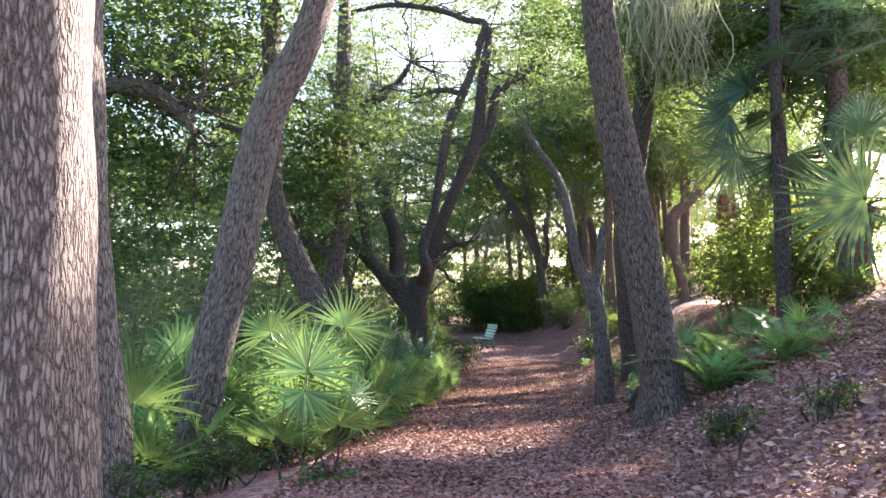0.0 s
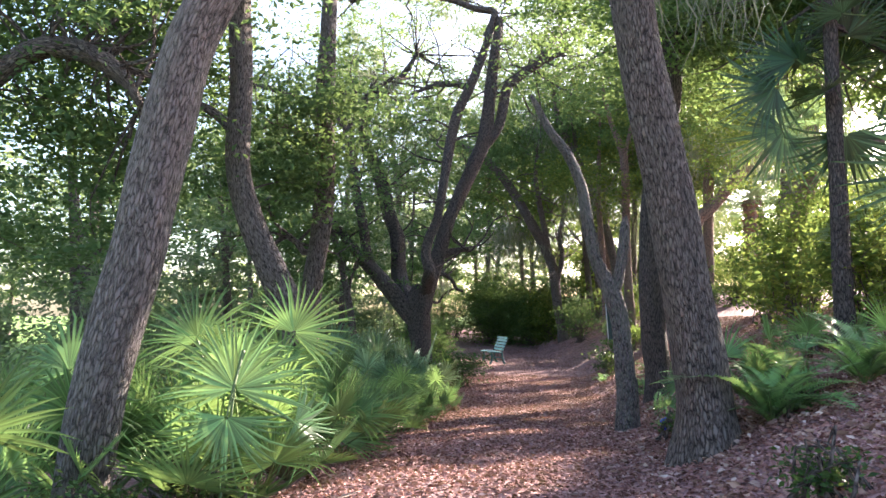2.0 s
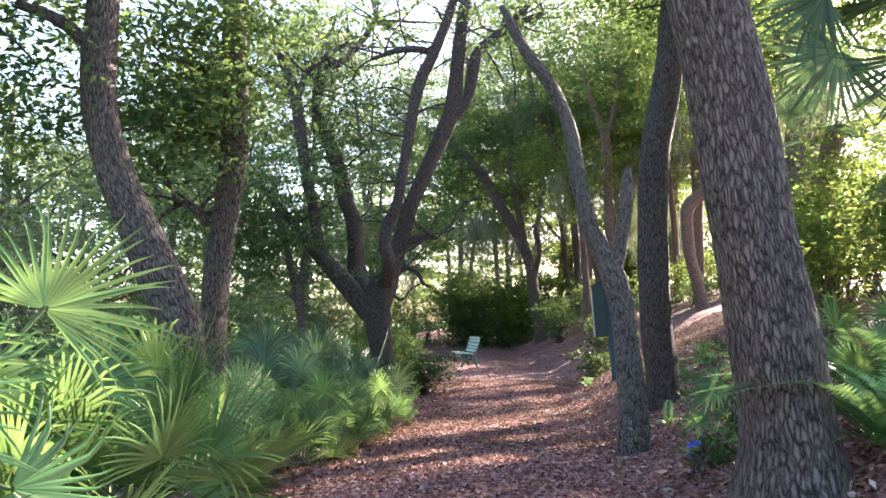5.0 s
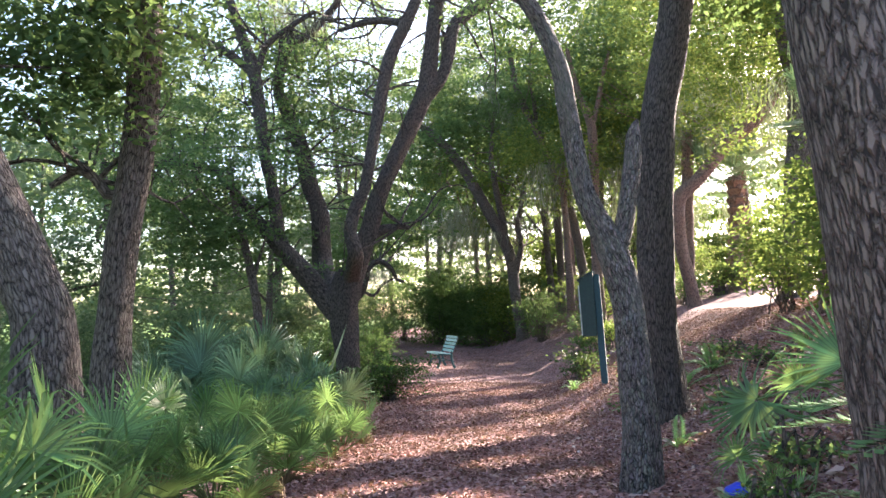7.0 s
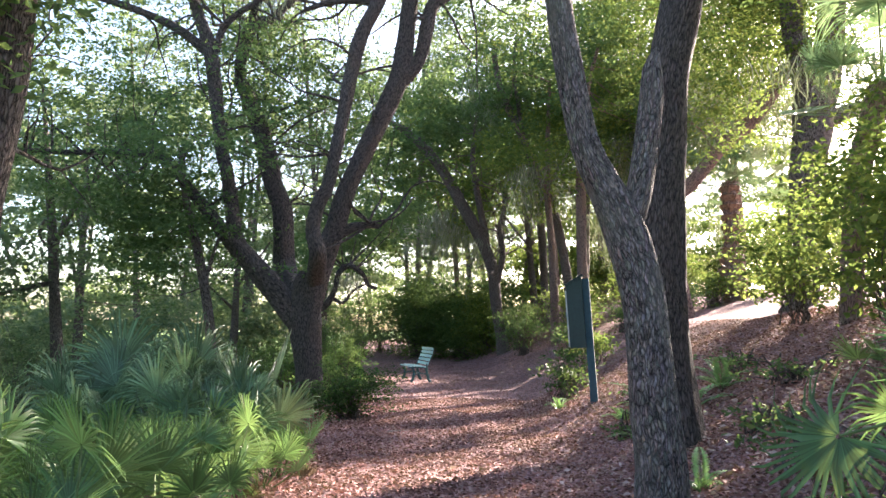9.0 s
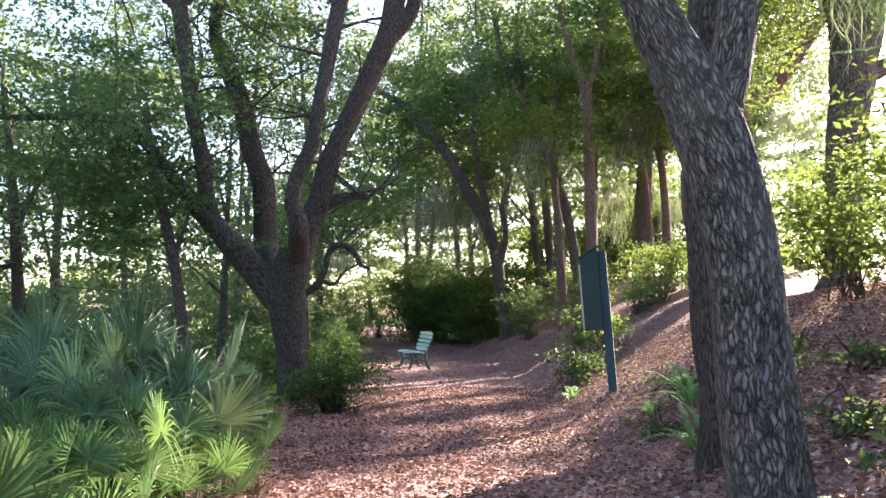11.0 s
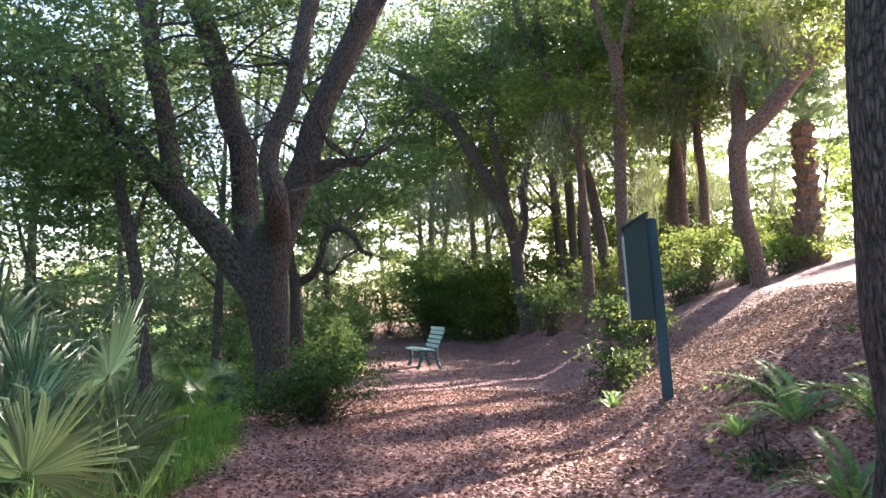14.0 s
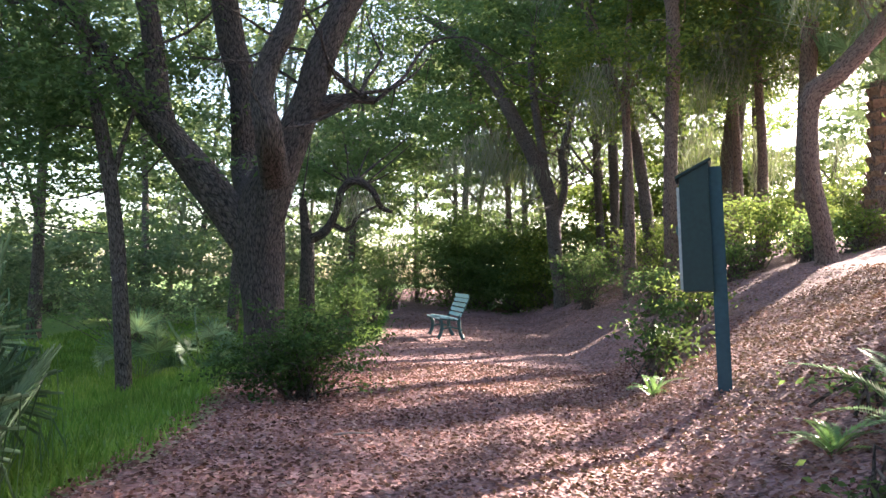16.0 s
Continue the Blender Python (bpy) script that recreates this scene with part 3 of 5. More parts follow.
tree("oak trunk leaning out of the palmettos", [(-1.9, 12.4, 0.61, 0.232), (-2.04, 12.4, 1.06, 0.213), (-2.33, 12.4, 1.7, 0.196), (-2.61, 12.4, 2.34, 0.179), (-2.79, 12.4, 3.09, 0.171), (-2.78, 12.4, 4.21, 0.159), (-2.84, 12.4, 5.16, 0.163), (-2.87, 12.4, 6.12, 0.167), (-2.97, 12.4, 7.28, 0.157)], bark=BARK, seg=24,
     limbs=[[(-2.79, 12.4, 3.46, 0.076), (-3.19, 12.4, 3.83, 0.063), (-3.66, 12.4, 4.02, 0.044)], [(-2.87, 12.4, 6.12, 0.101), (-3.33, 12.4, 6.7, 0.078), (-4.0, 12.4, 6.99, 0.053)]],
     blobs=[(*(-2.57, 12.2, 5.66), .5, .5, .5, 16), (*(-2.45, 13.5, 3.36), .5, .5, .4, 14)])
LEFT_OAK = [(-2.11, 14.25, -0.26, 0.208), (-2.12, 14.25, 0.46, 0.182), (-2.1, 14.25, 1.02, 0.164), (-2.06, 14.25, 1.58, 0.161), (-1.97, 14.25, 2.15, 0.162), (-1.91, 14.25, 2.72, 0.161), (-1.89, 14.25, 3.42, 0.164), (-1.91, 14.25, 4.02, 0.168), (-1.91, 14.25, 4.74, 0.154), (-1.89, 14.25, 5.6, 0.14), (-1.88, 14.25, 6.6, 0.118), (-1.89, 14.25, 8.02, 0.097)]
tree("straight oak trunk with rough brown bark among palmettos", LEFT_OAK, bark=BARK, seg=28, sprouts=8, sprout_len=1.4,
     limbs=[[(-2.03, 14.25, 2.03, 0.067), (-2.22, 14.25, 2.0, 0.056), (-2.45, 14.25, 2.26, 0.044), (-2.78, 14.25, 2.08, 0.029)], [(-1.91, 14.25, 3.66, 0.07), (-2.24, 14.25, 3.95, 0.052), (-2.7, 14.25, 4.13, 0.034)]],
     blobs=[(*(-2.29, 14.0, 3.56), .9, .8, .5, 40), (*(-2.62, 13.5, 2.89), .8, .8, .5, 30), (*(-1.87, 14.0, 4.26), 1.2, 1, .6, 50)])
A_LINE = [(2.55, 8.95, -0.29, 0.319), (2.53, 8.95, 0.16, 0.255), (2.47, 8.95, 0.68, 0.237), (2.36, 8.95, 1.34, 0.225), (2.26, 8.95, 2.0, 0.216), (2.14, 8.95, 2.67, 0.214), (2.02, 8.95, 3.35, 0.209), (1.93, 8.95, 4.03, 0.199), (1.85, 8.95, 4.72, 0.189), (1.78, 8.95, 5.56, 0.18), (1.72, 8.95, 6.55, 0.165)]
tree("leaning oak trunk with dark furrowed bark at the path edge", A_LINE, bark=BARK, seg=32,
     limbs=[[(2.02, 8.95, 3.24, 0.07), (1.95, 8.95, 3.45, 0.042), (2.01, 8.95, 3.58, 0.018)]], moss=[(2.7, 9.0, 4.81), (2.6, 9.0, 4.95), (2.87, 9.2, 4.96)], moss_len=1.3)
tree("dark straight oak trunk beside a broken one", [(3.97, 15.94, -0.21, 0.271), (3.93, 15.94, -0.04, 0.241), (3.86, 15.94, 0.52, 0.225), (3.83, 15.94, 1.21, 0.225), (3.83, 15.94, 1.91, 0.219), (3.86, 15.94, 2.62, 0.222), (3.93, 15.94, 3.36, 0.218), (4.08, 15.94, 4.09, 0.216), (4.19, 15.94, 4.83, 0.214), (4.27, 15.94, 5.74, 0.206), (4.38, 15.94, 7.13, 0.193)], bark=BARK_DARK, seg=32,
     limbs=[[(4.26, 15.94, 5.58, 0.106), (4.70, 15.94, 6.36, 0.085), (5.24, 15.94, 6.83, 0.053)]], blobs=[(*(4.61, 16.14, 6.08), 1.3, 1.2, .6, 70), (*(2.73, 18.0, 7.82), 1.1, 1.2, .9, 70), (*(3.24, 20.0, 6.88), .9, 1.2, .8, 36)])
tree("broken oak with a split fork and lichened bark", [(2.66, 12.75, -0.45, 0.165), (2.66, 12.75, -0.11, 0.150), (2.63, 12.75, 0.2, 0.140), (2.6, 12.75, 0.61, 0.132), (2.57, 12.75, 0.92, 0.130), (2.48, 12.75, 1.27, 0.127), (2.36, 12.75, 1.54, 0.105), (2.25, 12.75, 1.78, 0.090), (2.18, 12.75, 2.1, 0.085), (2.11, 12.75, 2.5, 0.081), (2.05, 12.75, 2.85, 0.077), (1.86, 12.75, 3.3, 0.070), (1.6, 12.75, 3.66, 0.060), (1.4, 12.75, 4.05, 0.045), (1.34, 12.75, 4.17, 0.02)], bark=BARK_LICHEN, seg=26,
     limbs=[[(2.48, 12.75, 1.25, 0.08), (2.56, 12.75, 1.5, 0.078), (2.61, 12.75, 1.8, 0.074), (2.65, 12.75, 2.1, 0.07), (2.66, 12.75, 2.3, 0.055), (2.69, 12.75, 2.42, 0.012)]], name="broken_oak_tree")

# great oak with four limbs
OAK = [[(-0.78, 25.39, -1.41, 0.392), (-0.77, 25.39, -1.08, 0.327), (-0.76, 25.39, -0.73, 0.298), (-0.77, 25.39, -0.20, 0.296), (-0.84, 25.39, 0.51, 0.333), (-0.90, 25.39, 1.05, 0.371), (-0.89, 25.39, 1.60, 0.307), (-0.87, 25.39, 1.96, 0.186)]]
OAK_LIMBS = [
    [(-0.84, 25.40, 0.51, 0.1), (-1.12, 25.40, 0.93, 0.25), (-1.64, 25.40, 1.63, 0.26), (-2.21, 25.40, 2.27, 0.23), (-2.75, 25.40, 2.82, 0.17), (-3.57, 25.39, 3.82, 0.108), (-4.09, 25.39, 4.39, 0.085), (-4.98, 25.39, 4.56, 0.073), (-6.22, 25.39, 4.53, 0.060), (-7.45, 25.39, 4.56, 0.048)],
    [(-2.28, 25.40, 2.39, 0.12), (-2.50, 25.40, 2.90, 0.16), (-2.59, 25.40, 3.46, 0.155), (-2.72, 25.40, 4.12, 0.15), (-2.88, 25.40, 4.78, 0.145), (-3.16, 25.39, 6.79, 0.161), (-3.48, 25.39, 7.73, 0.135), (-3.86, 25.39, 8.81, 0.110)],
    [(-3.17, 25.39, 6.82, 0.119), (-3.86, 25.39, 7.38, 0.099), (-4.63, 25.39, 7.75, 0.086), (-5.80, 25.39, 8.12, 0.074), (-7.34, 25.39, 8.46, 0.061)],
    [(-3.09, 25.39, 6.93, 0.091), (-2.90, 25.39, 7.55, 0.078), (-2.34, 25.39, 8.04, 0.064), (-1.70, 25.39, 8.48, 0.050)],
    [*[(-0.96, 25.60, 0.51, 0.075), (-1.09, 25.60, 1.16, 0.218)], *[(-1.60, 27.01, 2.16, 0.265), (-1.67, 27.01, 2.99, 0.247), (-1.73, 27.01, 3.61, 0.238), (-1.96, 27.01, 4.25, 0.231), (-2.14, 27.01, 5.10, 0.224), (-2.37, 27.01, 5.75, 0.210), (-2.65, 27.01, 6.40, 0.197)], *[(-2.93, 27.33, 7.00, 0.149), (-2.87, 27.33, 7.97, 0.109), (-2.49, 27.33, 9.12, 0.077)]],
    [*[(-0.72, 25.17, 0.61, 0.072), (-0.68, 25.17, 1.66, 0.210)], *[(-0.52, 24.09, 2.21, 0.176), (-0.64, 24.09, 2.71, 0.156), (-0.55, 24.09, 3.21, 0.144), (-0.32, 24.09, 3.72, 0.138), (-0.21, 24.09, 4.31, 0.130)], *[(0.17, 24.31, 6.70, 0.155), (0.58, 24.31, 7.69, 0.143), (0.93, 24.31, 8.55, 0.132), (1.27, 24.31, 9.56, 0.105)]],
    [(-0.76, 25.17, 0.42, 0.072), (-0.69, 25.17, 1.49, 0.237), (-0.48, 25.17, 2.30, 0.247), (-0.23, 25.17, 2.98, 0.225), (-0.06, 25.17, 3.67, 0.215), (0.24, 25.17, 4.42, 0.203)] + [(1.04, 25.17, 6.25, 0.226), (1.18, 25.17, 6.99, 0.207), (1.30, 25.17, 8.02, 0.188), (1.44, 25.17, 9.23, 0.161), (1.59, 25.17, 10.29, 0.118)],
    [(1.00, 25.17, 6.04, 0.130), (1.55, 25.17, 6.85, 0.154), (1.80, 25.17, 8.03, 0.157), (2.16, 25.17, 8.41, 0.128), (2.68, 25.17, 8.87, 0.099), (3.19, 25.17, 9.40, 0.070)],
    [(-0.29, 25.17, 2.75, 0.156), (-0.01, 25.17, 2.88, 0.128), (0.22, 25.17, 2.96, 0.096), (0.46, 25.17, 2.99, 0.073), (0.71, 25.17, 2.97, 0.059)],
    [(1.18, 25.17, 9.68, 0.132), (1.41, 25.17, 10.45, 0.123), (0.79, 25.17, 10.59, 0.102), (-0.19, 25.17, 10.93, 0.093), (-1.78, 25.17, 11.10, 0.083), (-3.15, 25.17, 10.85, 0.061)],
    [(0.63, 25.17, 8.04, 0.110), (0.20, 25.17, 8.16, 0.099), (-0.39, 25.17, 8.13, 0.080), (-1.08, 25.17, 7.89, 0.050)],
    [(-2.92, 27.11, 7.12, 0.127), (-2.62, 27.11, 8.17, 0.128), (-2.09, 27.11, 8.50, 0.107), (-1.46, 27.11, 9.24, 0.097), (-1.15, 27.11, 9.78, 0.065)],
    [(1.86, 25.17, 8.13, 0.129), (2.35, 25.17, 8.49, 0.121), (2.95, 25.17, 8.89, 0.101), (3.64, 25.17, 9.24, 0.061)]]
OAK_BLOBS = [(*(-5.34, 25.50, 3.86), 2.2, 1.8, 1.3, 130), (*(-4.60, 26.03, 5.74), 2.0, 1.6, 1.0, 90), (*(-7.33, 26.57, 6.09), 1.8, 1.8, 1.0, 90), (*(-4.19, 26.03, 2.67), 1.8, 1.5, .8, 90),
             (*(-6.80, 26.03, 7.60), 2.0, 1.5, .8, 70), (*(-2.64, 26.57, 6.66), 1.3, 1.3, 1.2, 60), (*(-1.25, 26.57, 6.28), 1.0, 1.0, 1.0, 36), (*(-2.79, 27.11, 4.23), .8, .9, .9, 30),
             (*(-4.05, 26.03, 7.98), 1.6, 1.3, .7, 50), (*(-1.45, 27.11, 7.12), 1.3, 1.2, .8, 40), (*(-3.16, 27.11, 11.18), 2.2, 1.5, 1.0, 40), (*(0.85, 27.11, 12.04), 2.4, 1.6, .8, 60), (*(-0.20, 29.27, 10.56), 2.4, 1.6, 1.3, 36), (*(-2.01, 29.27, 8.95), 1.6, 1.3, .9, 46), (*(-3.71, 28.19, 10.01), 1.4, 1.2, 1.4, 60), (*(2.51, 29.27, 9.87), 1.6, 1.3, 1.4, 70), (*(3.75, 28.19, 12.24), 1.8, 1.3, 1.0, 70), (*(-0.64, 28.19, 12.46), 2.6, 1.5, .8, 70), (*(-3.44, 28.19, 8.60), 1.6, 1.3, 1.2, 50), (*(-1.21, 29.27, 7.94), 1.4, 1.3, 1.2, 40),
             (*(3.18, 27.11, 10.53), 1.6, 1.4, 1.2, 50), (*(-0.62, 27.65, 5.30), .8, .8, .8, 20), (*(-3.31, 23.66, 4.45), 1.5, 1.2, .9, 70), (*(-4.37, 25.50, 3.25), 1.3, 1.0, .8, 70)]
tree("great spreading live oak with four limbs and furrowed bark", OAK[0], OAK_LIMBS, OAK_BLOBS, bark=BARK_DARK, seg=32, name="live_oak_tree", every=4, sprouts=110, sprout_len=2.2, dense=1.0,
     moss=[(-3.04, 26.03, 10.17), (-2.77, 26.47, 9.06), (0.21, 26.03, 10.79), (-1.84, 26.03, 8.63)], moss_len=0.9)

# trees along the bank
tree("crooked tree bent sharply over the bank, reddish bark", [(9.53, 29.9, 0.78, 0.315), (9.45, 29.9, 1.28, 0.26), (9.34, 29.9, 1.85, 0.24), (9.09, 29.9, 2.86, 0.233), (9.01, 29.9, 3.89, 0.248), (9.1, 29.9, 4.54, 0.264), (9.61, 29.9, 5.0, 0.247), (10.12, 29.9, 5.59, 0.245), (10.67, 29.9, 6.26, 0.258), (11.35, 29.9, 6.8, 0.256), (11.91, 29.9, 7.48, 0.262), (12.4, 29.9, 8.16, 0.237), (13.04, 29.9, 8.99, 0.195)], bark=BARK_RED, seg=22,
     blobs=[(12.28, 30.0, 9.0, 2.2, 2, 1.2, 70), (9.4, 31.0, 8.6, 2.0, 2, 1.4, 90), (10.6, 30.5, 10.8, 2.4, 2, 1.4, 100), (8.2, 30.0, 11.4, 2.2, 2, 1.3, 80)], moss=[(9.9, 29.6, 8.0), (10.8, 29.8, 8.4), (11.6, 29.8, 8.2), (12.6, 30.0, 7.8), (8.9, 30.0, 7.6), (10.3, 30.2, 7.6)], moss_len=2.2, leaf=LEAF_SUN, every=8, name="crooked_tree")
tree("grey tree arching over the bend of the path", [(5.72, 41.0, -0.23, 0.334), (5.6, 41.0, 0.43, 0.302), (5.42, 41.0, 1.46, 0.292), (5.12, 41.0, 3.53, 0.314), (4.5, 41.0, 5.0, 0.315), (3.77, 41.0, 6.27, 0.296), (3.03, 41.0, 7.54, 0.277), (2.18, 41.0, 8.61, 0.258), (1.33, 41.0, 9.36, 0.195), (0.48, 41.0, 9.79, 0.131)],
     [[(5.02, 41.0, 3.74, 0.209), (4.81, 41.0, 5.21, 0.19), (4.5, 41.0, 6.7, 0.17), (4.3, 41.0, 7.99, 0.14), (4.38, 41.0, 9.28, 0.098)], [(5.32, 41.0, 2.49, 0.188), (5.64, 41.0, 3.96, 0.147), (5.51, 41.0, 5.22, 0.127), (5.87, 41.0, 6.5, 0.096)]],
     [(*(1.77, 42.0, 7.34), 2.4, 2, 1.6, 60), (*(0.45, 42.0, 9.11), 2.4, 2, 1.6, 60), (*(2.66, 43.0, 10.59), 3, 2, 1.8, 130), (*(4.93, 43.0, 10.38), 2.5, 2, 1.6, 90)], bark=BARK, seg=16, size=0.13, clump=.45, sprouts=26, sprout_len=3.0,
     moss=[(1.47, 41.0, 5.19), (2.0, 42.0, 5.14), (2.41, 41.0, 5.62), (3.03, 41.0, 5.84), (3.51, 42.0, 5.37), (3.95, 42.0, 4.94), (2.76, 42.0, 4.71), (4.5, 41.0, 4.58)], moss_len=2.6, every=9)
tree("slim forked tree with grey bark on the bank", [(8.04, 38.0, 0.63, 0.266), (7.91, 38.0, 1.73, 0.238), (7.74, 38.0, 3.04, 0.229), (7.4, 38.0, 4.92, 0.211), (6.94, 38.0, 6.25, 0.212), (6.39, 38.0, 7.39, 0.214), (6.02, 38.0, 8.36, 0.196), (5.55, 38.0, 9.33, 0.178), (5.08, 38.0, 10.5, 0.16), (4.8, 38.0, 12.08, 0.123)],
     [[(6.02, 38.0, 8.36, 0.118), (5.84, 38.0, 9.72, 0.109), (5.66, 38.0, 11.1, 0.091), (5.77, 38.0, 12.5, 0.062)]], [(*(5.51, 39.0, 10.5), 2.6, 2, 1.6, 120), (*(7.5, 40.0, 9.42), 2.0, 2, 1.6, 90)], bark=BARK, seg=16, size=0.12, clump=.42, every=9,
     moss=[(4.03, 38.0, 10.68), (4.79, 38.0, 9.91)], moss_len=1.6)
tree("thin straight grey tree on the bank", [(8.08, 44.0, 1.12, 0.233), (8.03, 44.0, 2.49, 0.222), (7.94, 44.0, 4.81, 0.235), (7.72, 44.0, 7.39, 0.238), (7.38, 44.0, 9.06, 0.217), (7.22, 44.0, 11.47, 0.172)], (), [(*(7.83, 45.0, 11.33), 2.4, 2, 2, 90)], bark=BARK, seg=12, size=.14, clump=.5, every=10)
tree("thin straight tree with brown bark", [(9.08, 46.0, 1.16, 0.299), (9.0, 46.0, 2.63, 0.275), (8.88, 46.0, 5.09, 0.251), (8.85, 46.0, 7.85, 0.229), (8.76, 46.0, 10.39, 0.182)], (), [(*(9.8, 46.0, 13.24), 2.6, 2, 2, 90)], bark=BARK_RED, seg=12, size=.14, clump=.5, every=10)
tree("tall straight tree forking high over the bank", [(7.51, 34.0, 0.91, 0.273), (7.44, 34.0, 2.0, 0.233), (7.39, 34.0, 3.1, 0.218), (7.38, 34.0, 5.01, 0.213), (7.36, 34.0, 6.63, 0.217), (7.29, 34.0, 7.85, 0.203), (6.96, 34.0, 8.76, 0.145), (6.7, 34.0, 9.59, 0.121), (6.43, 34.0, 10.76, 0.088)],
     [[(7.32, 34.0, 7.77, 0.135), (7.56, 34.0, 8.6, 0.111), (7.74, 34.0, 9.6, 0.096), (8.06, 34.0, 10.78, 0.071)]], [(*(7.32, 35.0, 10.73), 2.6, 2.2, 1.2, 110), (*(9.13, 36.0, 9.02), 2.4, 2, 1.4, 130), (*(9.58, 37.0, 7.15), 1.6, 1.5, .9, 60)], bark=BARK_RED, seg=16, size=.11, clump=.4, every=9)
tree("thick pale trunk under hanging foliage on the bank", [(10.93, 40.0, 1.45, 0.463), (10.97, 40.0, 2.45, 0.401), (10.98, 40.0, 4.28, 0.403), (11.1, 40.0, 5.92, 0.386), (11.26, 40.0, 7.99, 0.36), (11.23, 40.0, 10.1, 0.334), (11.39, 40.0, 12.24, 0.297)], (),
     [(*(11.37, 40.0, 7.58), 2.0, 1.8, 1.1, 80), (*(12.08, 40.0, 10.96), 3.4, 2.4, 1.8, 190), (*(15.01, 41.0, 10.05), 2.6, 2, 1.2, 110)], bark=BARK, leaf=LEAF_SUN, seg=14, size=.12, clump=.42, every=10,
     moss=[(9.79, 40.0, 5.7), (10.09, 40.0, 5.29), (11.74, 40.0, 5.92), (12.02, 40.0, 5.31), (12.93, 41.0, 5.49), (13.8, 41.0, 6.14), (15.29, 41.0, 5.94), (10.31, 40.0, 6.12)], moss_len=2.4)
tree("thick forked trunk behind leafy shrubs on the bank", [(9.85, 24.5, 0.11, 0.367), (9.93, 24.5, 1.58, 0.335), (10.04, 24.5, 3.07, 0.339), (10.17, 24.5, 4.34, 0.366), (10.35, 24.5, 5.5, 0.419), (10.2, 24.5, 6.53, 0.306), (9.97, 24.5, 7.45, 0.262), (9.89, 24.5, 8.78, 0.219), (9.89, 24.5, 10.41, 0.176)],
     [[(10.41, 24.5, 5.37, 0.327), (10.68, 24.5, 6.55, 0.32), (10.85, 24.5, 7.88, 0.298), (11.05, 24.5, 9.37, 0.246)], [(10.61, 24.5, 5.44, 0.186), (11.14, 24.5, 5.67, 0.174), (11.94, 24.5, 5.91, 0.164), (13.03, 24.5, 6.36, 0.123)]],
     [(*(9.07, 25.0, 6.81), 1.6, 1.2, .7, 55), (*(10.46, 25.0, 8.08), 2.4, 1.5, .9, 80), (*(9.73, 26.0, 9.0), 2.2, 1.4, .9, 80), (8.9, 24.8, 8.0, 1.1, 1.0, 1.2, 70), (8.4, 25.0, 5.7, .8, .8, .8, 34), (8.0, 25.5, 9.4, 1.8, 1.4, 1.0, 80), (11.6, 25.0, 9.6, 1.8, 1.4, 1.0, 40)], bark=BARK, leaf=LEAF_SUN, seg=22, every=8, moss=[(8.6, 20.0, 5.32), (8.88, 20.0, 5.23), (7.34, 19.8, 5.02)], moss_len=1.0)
tree("thin dark trunk on the bank", [(5.48, 12.27, 0.59, 0.139), (5.46, 12.27, 1.24, 0.124), (5.45, 12.27, 1.88, 0.119), (5.44, 12.27, 2.88, 0.105), (5.43, 12.27, 4.18, 0.097), (5.44, 12.27, 5.49, 0.089), (5.47, 12.27, 7.02, 0.076)], (), [(*(5.3, 14.6, 6.3), 1.3, 1.2, .8, 150), (*(6.6, 13.6, 6.0), 1.2, 1.2, .7, 150), (7.6, 14.5, 6.2, 1.5, 1.3, 1.0, 150), (6.4, 15.6, 7.4, 1.6, 1.3, 1.0, 150), (8.9, 15.5, 5.4, 1.2, 1.2, .9, 100), (*(7.41, 13.0, 5.56), .9, 1.0, .8, 90), (*(4.15, 15.0, 6.94), .9, 1.0, .8, 60), (*(5.03, 16.5, 6.2), .9, 1.0, .9, 70), (*(3.6, 16.5, 7.3), 1.2, 1.2, .9, 90), (*(7.71, 15.0, 4.98), 1.0, 1.0, .6, 40)], bark=BARK_DARK, leaf=LEAF_BEND, seg=16, every=8)
tree("slender young tree at the foot of the grassy slope", [(-2.62, 25.2, -2.18, 0.125), (-2.68, 25.2, -1.39, 0.12), (-2.76, 25.2, -0.59, 0.115), (-2.95, 25.2, 1.02, 0.106), (-3.24, 25.2, 2.41, 0.1), (-3.56, 25.2, 3.64, 0.084), (-3.71, 25.2, 4.64, 0.067)], [[(-3.06, 25.2, 1.59, 0.054), (-2.93, 25.2, 2.17, 0.04), (-2.76, 25.2, 2.76, 0.027)]],
     [(*(-3.79, 25.2, 3.3), .9, .8, .8, 30), (*(-4.22, 25.2, 2.21), .8, .7, .7, 24)], bark=BARK, seg=14, every=6, size=.075, flare=False)
